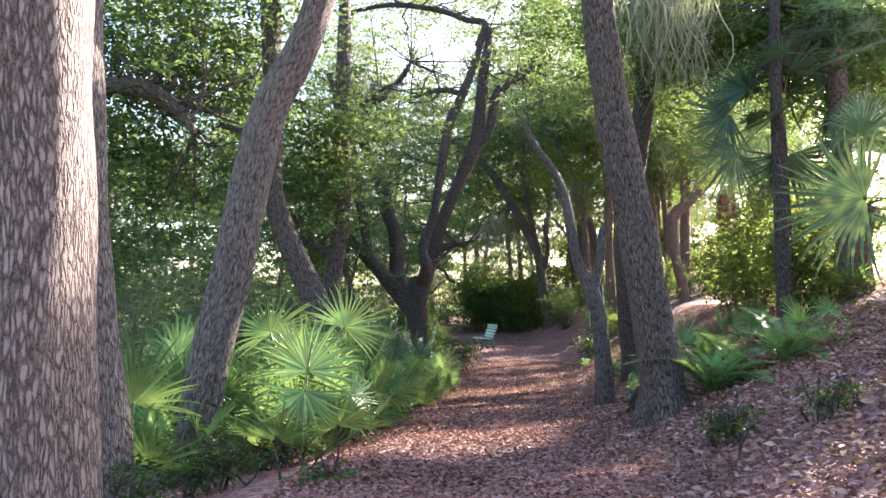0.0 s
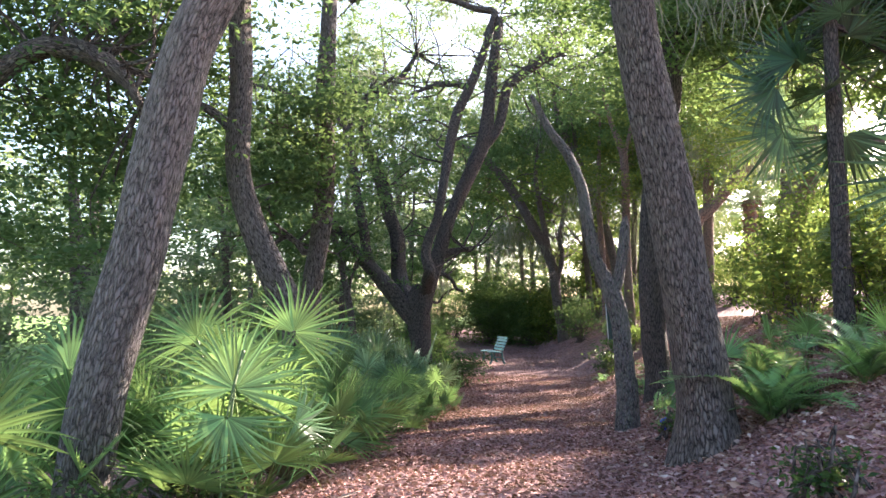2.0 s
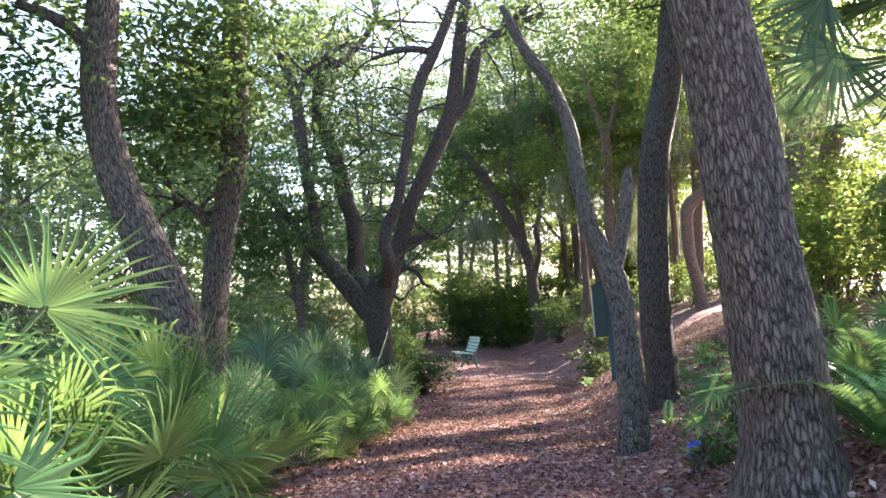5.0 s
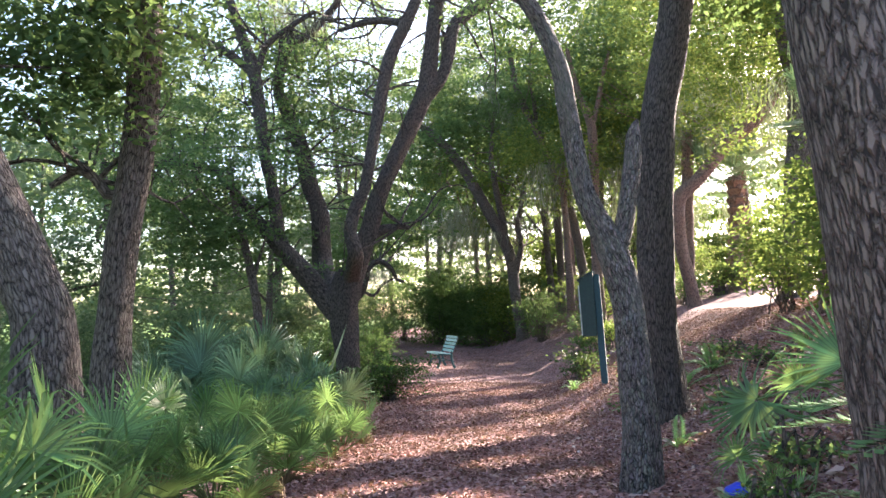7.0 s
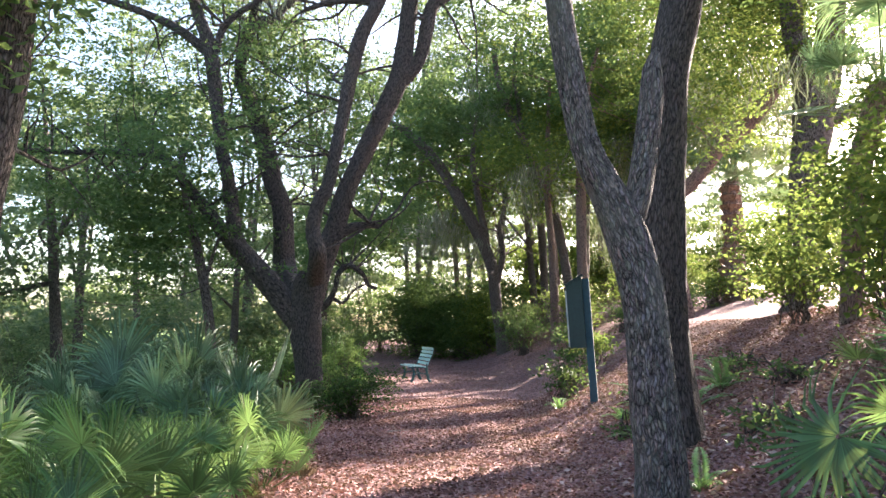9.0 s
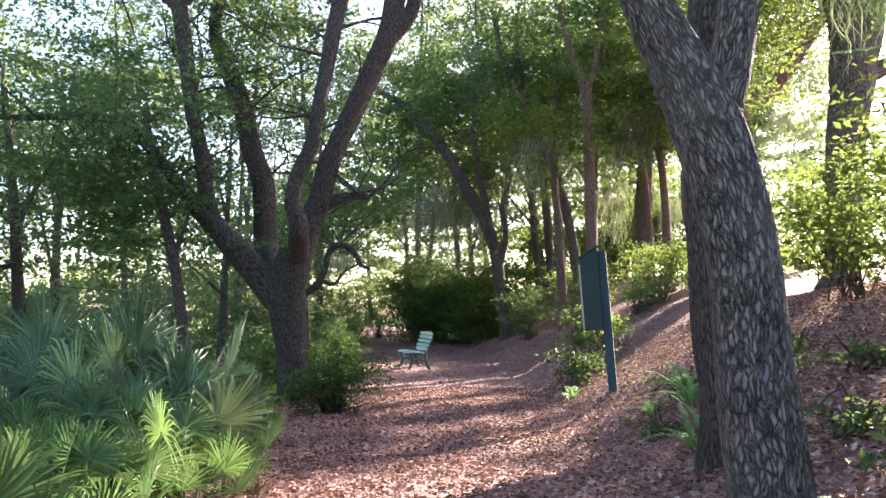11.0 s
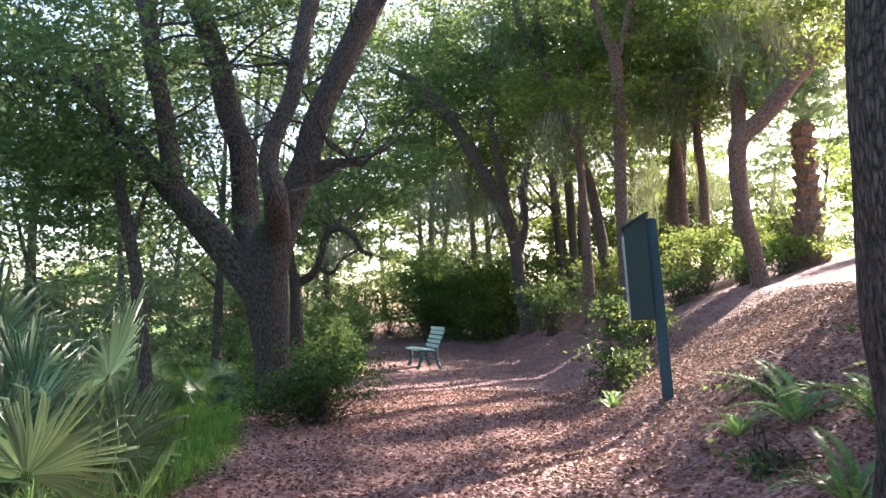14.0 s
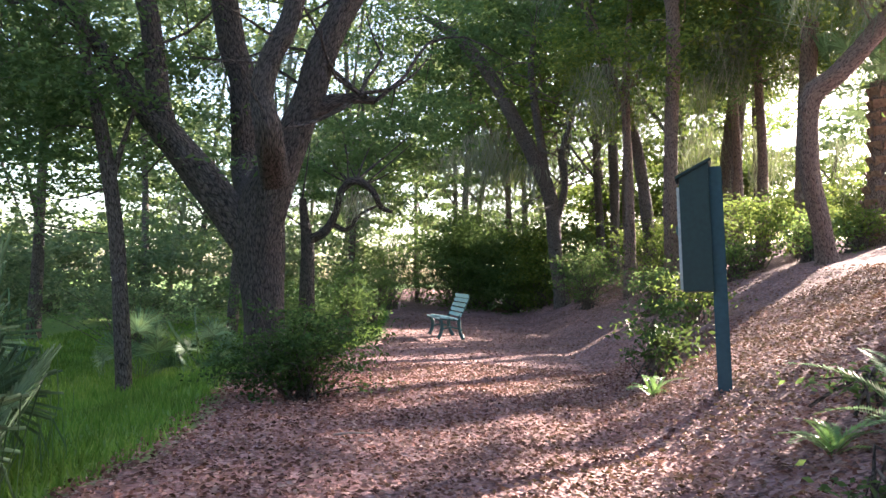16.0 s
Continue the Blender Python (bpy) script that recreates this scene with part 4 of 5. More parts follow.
tree("small twisted oak hung with moss beyond the bench", [(-1.25, 31.0, -0.63, 0.229), (-1.28, 31.0, 0.28, 0.202), (-1.31, 31.0, 1.07, 0.175), (-1.39, 31.0, 1.6, 0.135), (-1.47, 31.0, 2.13, 0.095)], [[(-1.3, 31.0, 1.21, 0.135), (-0.92, 31.0, 1.45, 0.121), (-0.71, 31.0, 1.87, 0.101), (-0.61, 31.0, 2.34, 0.101), (-0.3, 31.0, 2.57, 0.108), (0.08, 31.0, 2.34, 0.087), (0.26, 31.0, 2.01, 0.074), (0.52, 31.0, 1.91, 0.047)], [(-0.8, 31.0, 1.61, 0.067), (-0.46, 31.0, 1.47, 0.06), (-0.2, 31.0, 1.81, 0.047), (0.19, 31.0, 2.04, 0.033)]],
     [(*(-0.6, 33.0, 3.82), 1.7, 1.4, .9, 60), (*(-1.18, 33.0, 2.92), 1.4, 1.2, .7, 40), (*(0.21, 34.0, 4.15), 1.2, 1.2, .8, 40)], bark=BARK_DARK, seg=14, size=.10, every=7, moss=[(-0.47, 31.0, 2.14), (-0.14, 31.0, 2.28)], moss_len=.7)
for x, y, h, s in [(10.8, 36.5, 12, 3.2), (13.5, 35, 12, 3.6), (7.0, 36.5, 12, 3.2),  (11, 39, 13, 3.6), (4.2, 46, 12, 3.4)]:
    z = gz(x, y)
    tree("tall straight bank tree with feathery high foliage", [(x, y, z, .2), (x - .1, y, z + 3, .17), (x - .3, y, z + 6, .14), (x - .2, y, z + h - 2, .07)], [[(x - .3, y, z + 5.5, .08), (x - 1.2, y - .5, z + 7.5, .05), (x - 2, y - .8, z + 8.6, .02)], [(x - .3, y, z + 6, .08), (x + 1.0, y - .3, z + 8, .05), (x + 1.8, y - .6, z + 9.2, .02)]],
         [(x + rng.uniform(-1, 1) * s * .8, y + rng.uniform(-1, 1) * s * .7, z + h * q, r, r, r * .75, 24 * r) for q, r in zip((.46, .53, .58, .64, .7, .76, .82, .88, .95, 1.0), rng.uniform(.8, 1.5, 10))], BARK_RED, LEAF_SUN, "bank_tree", size=.12, clump=.42, every=9, seg=12, dense=1.3, moss=[(x - 1, y - .6, z + h * .55), (x + .8, y - .4, z + h * .55), (x, y - .8, z + h * .58), (x - 1.6, y - 1, z + h * .52), (x + 1.5, y - 1, z + h * .52)], moss_len=2.8, group="tall bank trees")
# limb reaching in from a tree outside the path
tree("oak with a low bare limb reaching over the palmettos", [(-6.6, 11.0, -.6, .34), (-6.5, 11.0, 1.5, .28), (-6.3, 11, 3.4, .24), (-6.4, 11, 6.5, .18), (-6.6, 11, 9, .1)],
     [[(-6.35, 11, 3.2, .17), (-5.6, 11, 3.75, .14), *[(-4.99, 11.0, 4.21, 0.138), (-4.53, 11.0, 4.24, 0.136), (-4.12, 11.0, 4.09, 0.125), (-3.82, 11.0, 3.86, 0.088), (-3.61, 11.0, 3.53, 0.044)]]],
     [(*(-4.63, 11.5, 5.13), 1.6, 1.3, .8, 110), (*(-4.29, 12.5, 5.77), 1.3, 1.3, .9, 90), (*(-4.87, 12.0, 3.56), 1.0, 1.0, .8, 60), (*(-4.4, 13.0, 3.28), 1.0, 1.0, .9, 70), (*(-3.85, 13.0, 5.06), .8, 1.0, .9, 60), (*(-5.19, 12.0, 2.13), .9, .9, .6, 40), (*(-6.16, 12.0, 4.48), 1.0, 1, 1, 50)], bark=BARK, seg=20, every=5, sprouts=14, sprout_len=1.6)

# ---- palms ----
def boots_trunk(pts, root, step, r):
    c = smooth_line(pts, step)
    k = 0
    for p in c[:-1]:
        for q in range(5):
            a = q * 1.2566 + k * 0.6
            bm = bmesh.new()
            m = Matrix.Translation((p[0] + p[3] * 0.95 * math.cos(a), p[1] + p[3] * 0.95 * math.sin(a), p[2])) @ Matrix.Rotation(a, 4, "Z") @ Matrix.Rotation(radians(24), 4, "Y")
            block(bm, (0.05, r * 0.75, 0.28), m, 0)
            part("boot", bm, BOOT, root)
        k += 1


def cabbage_palm(trunk, label, fronds=18, size=1.0, seed=0, boots=False, bark=BARK_RED, lean=(15, 125), fans=None):
    x, y = trunk[0][0], trunk[0][1]
    z = gz(x, y)
    trunk = [list(p) for p in trunk]
    trunk[0][2] = min(trunk[0][2], z - 0.1)
    root = thing("cabbage_palm", x, y, z, label, "palm tree", "cabbage palms on the bank")
    tube("trunk", trunk, bark, root, 18, 0.1, 0.05, seed)
    if boots:
        boots_trunk([p for p in trunk[1:]], root, 0.3, trunk[1][3])
    for o in root.children:
        o.data.transform(Matrix.Translation((-x, -y, -z)))
    r2 = random.Random(seed)
    top = Vector(trunk[-1][:3]) - root.location
    for i in range(fronds):
        tip = lean[0] + (lean[1] - lean[0]) * ((i + .5) / fronds) + r2.uniform(-8, 8)
        s = size * r2.uniform(0.85, 1.15)
        m = Matrix.Translation(top) @ Matrix.Rotation(radians(i * 137.5), 4, "Z") @ Matrix.Rotation(radians(tip), 4, "X") @ Matrix.Rotation(radians(r2.uniform(-30, 30)), 4, "Z") @ Matrix.Diagonal((s, s, s, 1))
        attach("frond", r2.choice(fans or FANS_BLUE), root, "", m)
    return root


cabbage_palm([(12.3, 33.0, 1.33, 0.484), (12.27, 33.0, 1.96, 0.451), (12.21, 33.0, 2.71, 0.384), (12.24, 33.0, 3.77, 0.286), (12.2, 33.0, 4.84, 0.254), (12.18, 33.0, 5.76, 0.239)], "cabbage palm with ragged boots on its trunk", 18, 1.25, 3, True)
cabbage_palm([(6.82, 12.6, 0.46, 0.265), (6.83, 12.6, 1.25, 0.243), (6.82, 12.6, 1.99, 0.212), (6.98, 12.6, 2.69, 0.192)], "short cabbage palm with wide grey-green fronds", 14, 1.15, 5, False)
# these fronds wear the blade colour darkened to look shaded
slim_palm = cabbage_palm([(5.75, 12.7, 0.6, 0.10), (5.72, 12.7, 2.2, 0.085), (5.7, 12.7, 3.3, 0.08), (5.66, 12.7, 4.25, 0.09)], "slim cabbage palm with drooping fronds in painted shade", 6, .8, 8, False, BARK_DARK, (30, 120), FANS_SHADED)
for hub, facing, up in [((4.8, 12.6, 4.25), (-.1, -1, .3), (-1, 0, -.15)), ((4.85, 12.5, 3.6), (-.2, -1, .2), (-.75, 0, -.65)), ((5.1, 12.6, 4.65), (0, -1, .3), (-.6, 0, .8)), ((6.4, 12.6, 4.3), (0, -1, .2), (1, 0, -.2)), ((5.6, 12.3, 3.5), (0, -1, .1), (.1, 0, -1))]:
    frond_at(slim_palm, FANS_SHADED[2], hub, facing, up, 1.1, .8)
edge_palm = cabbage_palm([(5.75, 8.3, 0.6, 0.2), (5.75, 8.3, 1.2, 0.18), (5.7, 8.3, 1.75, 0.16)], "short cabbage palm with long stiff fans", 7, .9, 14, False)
frond_at(edge_palm, FANS_SHADED[2], (4.45, 8.0, 2.2), (-0.35, -1, 0.35), (-1, 0.1, 0.25), 1.2, .8)
cabbage_palm([(7.65, 19.0, 2.11, 0.158), (7.82, 19.0, 2.86, 0.161), (8.03, 19.0, 3.63, 0.183), (8.29, 19.0, 4.41, 0.168)], "leaning cabbage palm with reddish trunk", 14, 1.1, 9, False)
cabbage_palm([(6.63, 12.5, 2.17, 0.178), (6.59, 12.5, 3.76, 0.159), (6.55, 12.5, 5.29, 0.152)], "tall cabbage palm on the bank", 14, .9, 11, False)
cabbage_palm([(10.78, 34.0, 2.96, 0.222), (10.81, 34.0, 5.1, 0.206), (10.87, 34.0, 7.64, 0.211)], "young cabbage palm behind the crooked tree", 12, 1.1, 12, False)

# ---- palmettos ----
main = palmetto(-1.35, 8.1, "saw palmetto with a broad bright green fan", 9, 1.0, seed=1)
frond_at(main, FANS_YOUNG[0], (-1.28, 7.3, 0.46), (0.25, -1, 0.25), (0.08, 0, 1), 1.0, 0.75)
frond_at(main, FANS_YOUNG[1], (-1.27, 7.1, 0.29), (0.1, -1, 0.9), (-0.05, -0.4, -1), 0.95, 0.55)
frond_at(main, FANS[0], (-1.02, 8.0, 0.84), (0.1, -1, 0.2), (0.6, 0, 1), 0.95, 0.75)
frond_at(main, FANS[0], (-1.79, 8.0, 0.78), (0.1, -1, 0.2), (-0.35, 0, 1), 0.95, 0.75)
frond_at(main, FANS[1], (-0.91, 7.6, 0.19), (0.4, -1, 0.6), (1, 0, -0.2), 0.95, 0.55)
for i, (x, y, s, c) in enumerate([(-2.1, 8.6, 1.2, 13), (-2.7, 7.9, 1.15, 13), (-3.2, 9.3, 1.2, 12), (-2.6, 6.5, 1.0, 11), (-1.4, 9.6, 1.15, 13), (-2.2, 10.6, 1.1, 12), (-0.9, 10.4, .9, 12), (-1.15, 8.9, .9, 10), (-1.75, 7.6, .9, 12),
                                  (-3.6, 7.2, 1.0, 12), (-1.2, 11.8, .9, 15), (-0.75, 12.9, .72, 15), (-1.6, 13.3, .85, 14), (-0.9, 14.4, .7, 14), (-1.35, 15.6, .62, 10), (-2.3, 12.2, .8, 9), (-.5, 12.2, .7, 11), (-.4, 13.5, .68, 11), (-.3, 14.6, .68, 11)]):
    palmetto(x, y, "saw palmetto thicket with pleated green fans", c, s, seed=10 + i)
for i, (x, y, s, c) in enumerate([(-0.1, 15.5, .66, 12), (-0.75, 15.3, .7, 11), (-0.05, 16.4, .6, 11), (-0.85, 16.5, .85, 12), (-0.5, 17.6, .75, 12), (-1.0, 18.6, .7, 13), (-1.9, 16.4, .85, 12), (-1.1, 17.0, .8, 12), (-2.6, 17.2, .8, 11), (-2.4, 15.2, .7, 9)]):
    palmetto(x, y, "low saw palmetto with upright yellow-green fans", c, s, lean=(5, 60), seed=40 + i)
for i, (x, y, s, c) in enumerate([(-.7, 16.3, .85, 13), (-.95, 17.3, 1.05, 14), (-1.35, 17.4, 1.05, 14), (-1.65, 18.5, 1.2, 15), (-1.9, 19.6, 1.1, 14), (-2.5, 20.0, 1.35, 15), (-2.8, 18.9, 1.35, 15), (-2.2, 17.9, 1.2, 14)]):
    palmetto(x, y, "blue-green palm clump with drooping fronds", c, s, FANS_BLUE, (3, 62), 60 + i, 3, "dwarf_palm", category="palm")
for i, (x, y, s, c) in enumerate([(-4.0, 29.0, .9, 12), (-2.2, 27.6, .7, 12)]):
    palmetto(x, y, "palm clump on the grassy slope", c, s, FANS_BLUE, (10, 80), 70 + i, 1, "dwarf_palm", category="palm")
side = palmetto(3.75, 12.3, "fan palm seedling with wide stiff fans", 4, .6, FANS, (40, 80), 80, 1)
frond_at(side, FANS[2], (3.24, 11.9, 0.21), (-0.05, -0.42, 1.0), (-1, -0.1, 0.12), 1.1, .95)
side2 = palmetto(4.5, 11.6, "fan palm with upright pleated frond on the bank", 5, .8, FANS, (20, 65), 81, 1)
frond_at(side2, FANS[0], (3.5, 11.2, 0.51), (-0.3, -1, 0.3), (-0.3, 0, 1), .9, 0.75)
for i, (x, y, s, c) in enumerate([(4.2, 8.6, .55, 8), (3.6, 9.8, .5, 8), (5.4, 14.6, .6, 8), (2.9, 11.0, .38, 8), (6.6, 12.6, .7, 8)]):
    palmetto(x, y, "small palmetto seedling in the leaf litter", c, s, FANS, (15, 75), 90 + i, 1)


def pinnate_mesh(length, pairs, reach, seed):
    r2 = np.random.default_rng(seed)
    vs, fs, mats = [], [], []
    n = pairs + 6
    t = np.linspace(0, 1, n)
    line = np.stack([0 * t, length * 0.55 * t ** 2.0, length * (t - 0.28 * t ** 2.2)], 1)
    for i in range(n):
        w = 0.007 * (1.2 - t[i])
        vs += [line[i] + (w, 0, 0), line[i] + (0, w, 0), line[i] - (w, 0, 0)]
        if i:
            for q in range(2):
                fs.append((3 * i - 3 + q, 3 * i - 2 + q, 3 * i + 1 + q, 3 * i + q)), mats.append(1)
    for i in range(6, n):
        p, u = line[i], t[i]
        tan = line[i] - line[i - 1]
        tan = tan / (np.linalg.norm(tan) + 1e-9)
        L = reach * (math.sin(math.pi * (0.15 + 0.8 * u)) ** 0.7) * r2.uniform(.85, 1.1)
        for sgn, root in ((-1, 3 * i + 2), (1, 3 * i)):
            d = np.array((sgn, 0, 0)) * 0.85 + tan * 0.55 + np.array((0, -0.15, 0.05)) * r2.uniform(.3, 1.5)
            d /= np.linalg.norm(d)
            w = tan * 0.014
            b = len(vs)
            vs += [p + d * L * .5 - w, p + d * L, p + d * L * .5 + w]
            fs.append((root, b, b + 1, b + 2)), mats.append(0)
    me = mesh_of("pinnate_frond", np.array(vs), np.array(fs), FROND)
    tone = np.ones((len(fs), 4), np.float32)
    tone[:, :3] = r2.uniform(0.75, 1.25, (len(fs), 1))
    me.attributes.new("tone", "FLOAT_COLOR", "FACE").data.foreach_set("color", tone.ravel())
    me.materials.append(STALK)
    me.polygons.foreach_set("material_index", np.array(mats, np.int32))
    return me


PINNATE = [pinnate_mesh(0.95, 34, 0.17, 1), pinnate_mesh(0.75, 30, 0.15, 2), pinnate_mesh(1.1, 38, 0.18, 3)]


def cycad(x, y, label, count, size, seed):
    r2 = random.Random(seed)
    root = thing("cycad", x, y, gz(x, y) - 0.03, label, "cycad", "cycads on the bank")
    for i in range(count):
        s = size * r2.uniform(.75, 1.15)
        m = Matrix.Rotation(radians(i * 137.5 + r2.uniform(-20, 20)), 4, "Z") @ Matrix.Rotation(radians(-8 - 38 * (i + .5) / count), 4, "X") @ Matrix.Diagonal((s, s, s, 1))
        attach("frond", r2.choice(PINNATE), root, "", m)


cycad(3.15, 9.0, "bushy cycad with feathery bright green fronds", 22, 1.1, 1)
cycad(3.95, 8.9, "bushy cycad with feathery green fronds", 18, 1.0, 2)
cycad(3.55, 9.8, "cycad with feathery green fronds", 14, .9, 3)
for i, (x, y, s) in enumerate([(3.9, 16.6, .6), (4.7, 17.6, .85), (4.6, 18.6, .8), (5.3, 18.0, .7), (3.0, 10.0, .45), (3.4, 14.0, .4), (4.3, 19.0, .5), (4.25, 23.0, .55)]):
    cycad(x, y, "small ferny cycad in the leaf litter", 9, s, 10 + i)

# ---- shrubs ----
shrub(0.25, 23.0, "leafy green shrub at the foot of the great oak", [(0.2, 22.9, .5, .75, .55, .42, 60), (0.55, 22.7, .75, .5, .45, .3, 30), (-.2, 22.8, .35, .5, .4, .3, 26)], LEAF_DARK, .05, .13, 34)
for x, y, r, k, mat in [(2.1, 45, 1.7, 110, LEAF_BEND), (4.3, 44.5, 1.6, 110, LEAF_BEND), (2.75, 47, 1.5, 70, LEAF_SUN), (3.4, 48, 1.9, 110, LEAF_OAK), (6.0, 45, 1.5, 70, LEAF_OAK), (5.2, 43.0, 1.2, 60, LEAF_SUN)]:
    shrub(x, y, "dense dark green rounded shrub at the bend of the path", [(x, y, r * .8, r, r, r * .85, k * 1.3), (x - .3, y - .3, r * 1.6, r * .8, r * .8, r * .75, k * .9)], mat, .11, .3, 34, group="shrubs at the bend")
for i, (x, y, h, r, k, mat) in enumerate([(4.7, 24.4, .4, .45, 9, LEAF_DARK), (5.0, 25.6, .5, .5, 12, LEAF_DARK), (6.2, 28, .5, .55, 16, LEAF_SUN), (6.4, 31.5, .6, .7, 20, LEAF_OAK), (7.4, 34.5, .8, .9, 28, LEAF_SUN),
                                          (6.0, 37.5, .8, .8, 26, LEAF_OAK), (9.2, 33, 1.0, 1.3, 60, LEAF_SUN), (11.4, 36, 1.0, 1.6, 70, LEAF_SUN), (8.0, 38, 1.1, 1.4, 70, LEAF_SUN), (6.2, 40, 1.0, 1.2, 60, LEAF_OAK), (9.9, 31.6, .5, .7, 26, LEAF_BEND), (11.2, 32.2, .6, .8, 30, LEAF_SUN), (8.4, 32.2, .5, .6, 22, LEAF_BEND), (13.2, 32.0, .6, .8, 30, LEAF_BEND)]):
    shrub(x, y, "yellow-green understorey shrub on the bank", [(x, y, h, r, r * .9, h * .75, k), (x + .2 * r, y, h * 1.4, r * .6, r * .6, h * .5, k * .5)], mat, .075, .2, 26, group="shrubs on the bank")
# the sunlit look of these shrubs comes partly from their leaf colour
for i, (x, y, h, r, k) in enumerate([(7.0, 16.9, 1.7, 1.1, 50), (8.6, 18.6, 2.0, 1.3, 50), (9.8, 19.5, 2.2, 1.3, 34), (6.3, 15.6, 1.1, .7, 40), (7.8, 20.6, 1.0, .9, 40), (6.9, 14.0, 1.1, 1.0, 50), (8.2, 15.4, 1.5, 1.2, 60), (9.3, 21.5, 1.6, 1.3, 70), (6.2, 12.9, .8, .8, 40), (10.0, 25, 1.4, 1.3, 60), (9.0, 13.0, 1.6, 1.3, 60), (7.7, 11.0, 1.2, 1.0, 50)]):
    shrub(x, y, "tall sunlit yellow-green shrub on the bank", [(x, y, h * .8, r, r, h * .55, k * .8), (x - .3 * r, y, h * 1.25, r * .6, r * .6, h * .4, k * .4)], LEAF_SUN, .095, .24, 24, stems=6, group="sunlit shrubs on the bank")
# shrubs out to the left take the leaf colour with haze painted in
for i, (x, y, h, r, k) in enumerate([(-.9, 28.6, .5, .5, 20), (-.5, 31.5, .7, .6, 26), (-.9, 34, .8, .7, 30), (-2.2, 33, .7, .9, 30), (-.6, 38, 1.0, .8, 34), (-2.0, 40, 1.2, 1.1, 40), (-.5, 44, 1.1, .9, 34), (.3, 48, 1.6, 1.1, 50), (-1.2, 49, 2.0, 1.4, 60), (-3.2, 36, 1.0, 1.4, 50), (-6, 33, 1.0, 1.5, 60), (-9, 30, 1.2, 1.8, 70), (-5.4, 24.5, .9, 1.2, 60), (-7.5, 21, 1.0, 1.4, 70), (-5.6, 15.5, .8, 1.1, 60), (-4.8, 12.6, .7, 1.0, 50), (-7.0, 9.5, 1.0, 1.3, 60)]):
    shrub(x, y, "loose green shrub at the grassy edge", [(x, y, h, r, r, h * .7, k), (x + .3 * r, y - .2, h * 1.5, r * .6, r * .6, h * .45, k * .5)], LEAF_HAZE if x < -4 else LEAF_BEND, .075, .22, 28, group="shrubs at the grassy edge")
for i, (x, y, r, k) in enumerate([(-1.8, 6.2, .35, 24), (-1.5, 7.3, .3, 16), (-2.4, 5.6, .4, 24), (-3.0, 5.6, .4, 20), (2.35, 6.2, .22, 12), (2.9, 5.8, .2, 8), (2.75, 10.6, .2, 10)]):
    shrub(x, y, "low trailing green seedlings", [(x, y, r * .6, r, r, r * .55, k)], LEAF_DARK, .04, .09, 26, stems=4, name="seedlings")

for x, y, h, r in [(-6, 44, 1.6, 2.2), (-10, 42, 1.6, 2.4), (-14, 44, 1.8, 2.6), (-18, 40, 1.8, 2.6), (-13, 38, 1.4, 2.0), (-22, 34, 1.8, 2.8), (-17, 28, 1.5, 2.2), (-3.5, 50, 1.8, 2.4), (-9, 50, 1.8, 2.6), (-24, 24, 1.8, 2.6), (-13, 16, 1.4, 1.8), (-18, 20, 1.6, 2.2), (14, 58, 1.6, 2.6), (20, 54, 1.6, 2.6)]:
    shrub(x, y, "undergrowth at the far side of the grass in haze-paled green", [(x, y, h * .7, r, r, h * .7, 70), (x + .4 * r, y, h * 1.4, r * .7, r * .7, h * .5, 40)], LEAF_HAZE, .17, .4, 26, group="far undergrowth")

# ---- woods behind ----
def far_tree(x, y, h, spread, k, label, mat=LEAF_HAZE, bark=BARK, size=.2, low=.35, moss=False):
    z = gz(x, y)
    lean = rng.uniform(-.12, .12)
    trunk = [(x, y, z, .22), (x + lean * h * .3, y, z + h * .3, .18), (x + lean * h * .7, y, z + h * .7, .12), (x + lean * h, y, z + h * .95, .05)]
    blobs = [(x + rng.uniform(-1, 1) * spread * .6, y + rng.uniform(-1, 1) * spread * .6, z + h * rng.uniform(low, 1.0), spread * rng.uniform(.4, .75), spread * rng.uniform(.4, .75), h * rng.uniform(.07, .14), k / 7) for _ in range(7)]
    limbs = [[(x + lean * h * q, y, z + h * q, .09), (x + lean * h * q + (b[0] - x) * .5, (y + b[1]) / 2, (z + h * q + b[2]) / 2, .06), (b[0], b[1], b[2], .02)] for q, b in zip((.3, .4, .5, .6), blobs)]
    tree(label, trunk, limbs, blobs, bark, mat, "far_tree", "tree", size, .55, 26, 8, every=12, dense=.8, group="trees in the woods behind",
         moss=[(b[0], b[1], b[2] - .2) for b in blobs[:5]] if moss else (), moss_len=1.8)


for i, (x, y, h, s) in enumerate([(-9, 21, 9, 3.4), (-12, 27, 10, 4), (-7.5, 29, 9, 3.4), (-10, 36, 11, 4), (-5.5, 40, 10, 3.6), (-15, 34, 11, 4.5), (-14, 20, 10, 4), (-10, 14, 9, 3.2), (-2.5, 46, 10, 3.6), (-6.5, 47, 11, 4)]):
    far_tree(x, y, h, s, 190, "live oak across the grass with drooping foliage", LEAF_HAZE, size=.14, low=.26, moss=i % 2 == 0)
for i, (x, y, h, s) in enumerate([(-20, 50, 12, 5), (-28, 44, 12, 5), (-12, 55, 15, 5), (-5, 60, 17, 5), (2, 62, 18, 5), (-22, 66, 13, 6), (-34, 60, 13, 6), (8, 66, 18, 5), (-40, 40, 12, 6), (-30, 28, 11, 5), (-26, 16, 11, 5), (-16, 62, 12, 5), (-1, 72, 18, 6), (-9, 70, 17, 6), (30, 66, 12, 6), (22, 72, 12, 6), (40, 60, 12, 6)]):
    far_tree(x, y, h, s, 260, "hazy tree at the far side of the field", LEAF_HAZE, size=.3, low=.12)
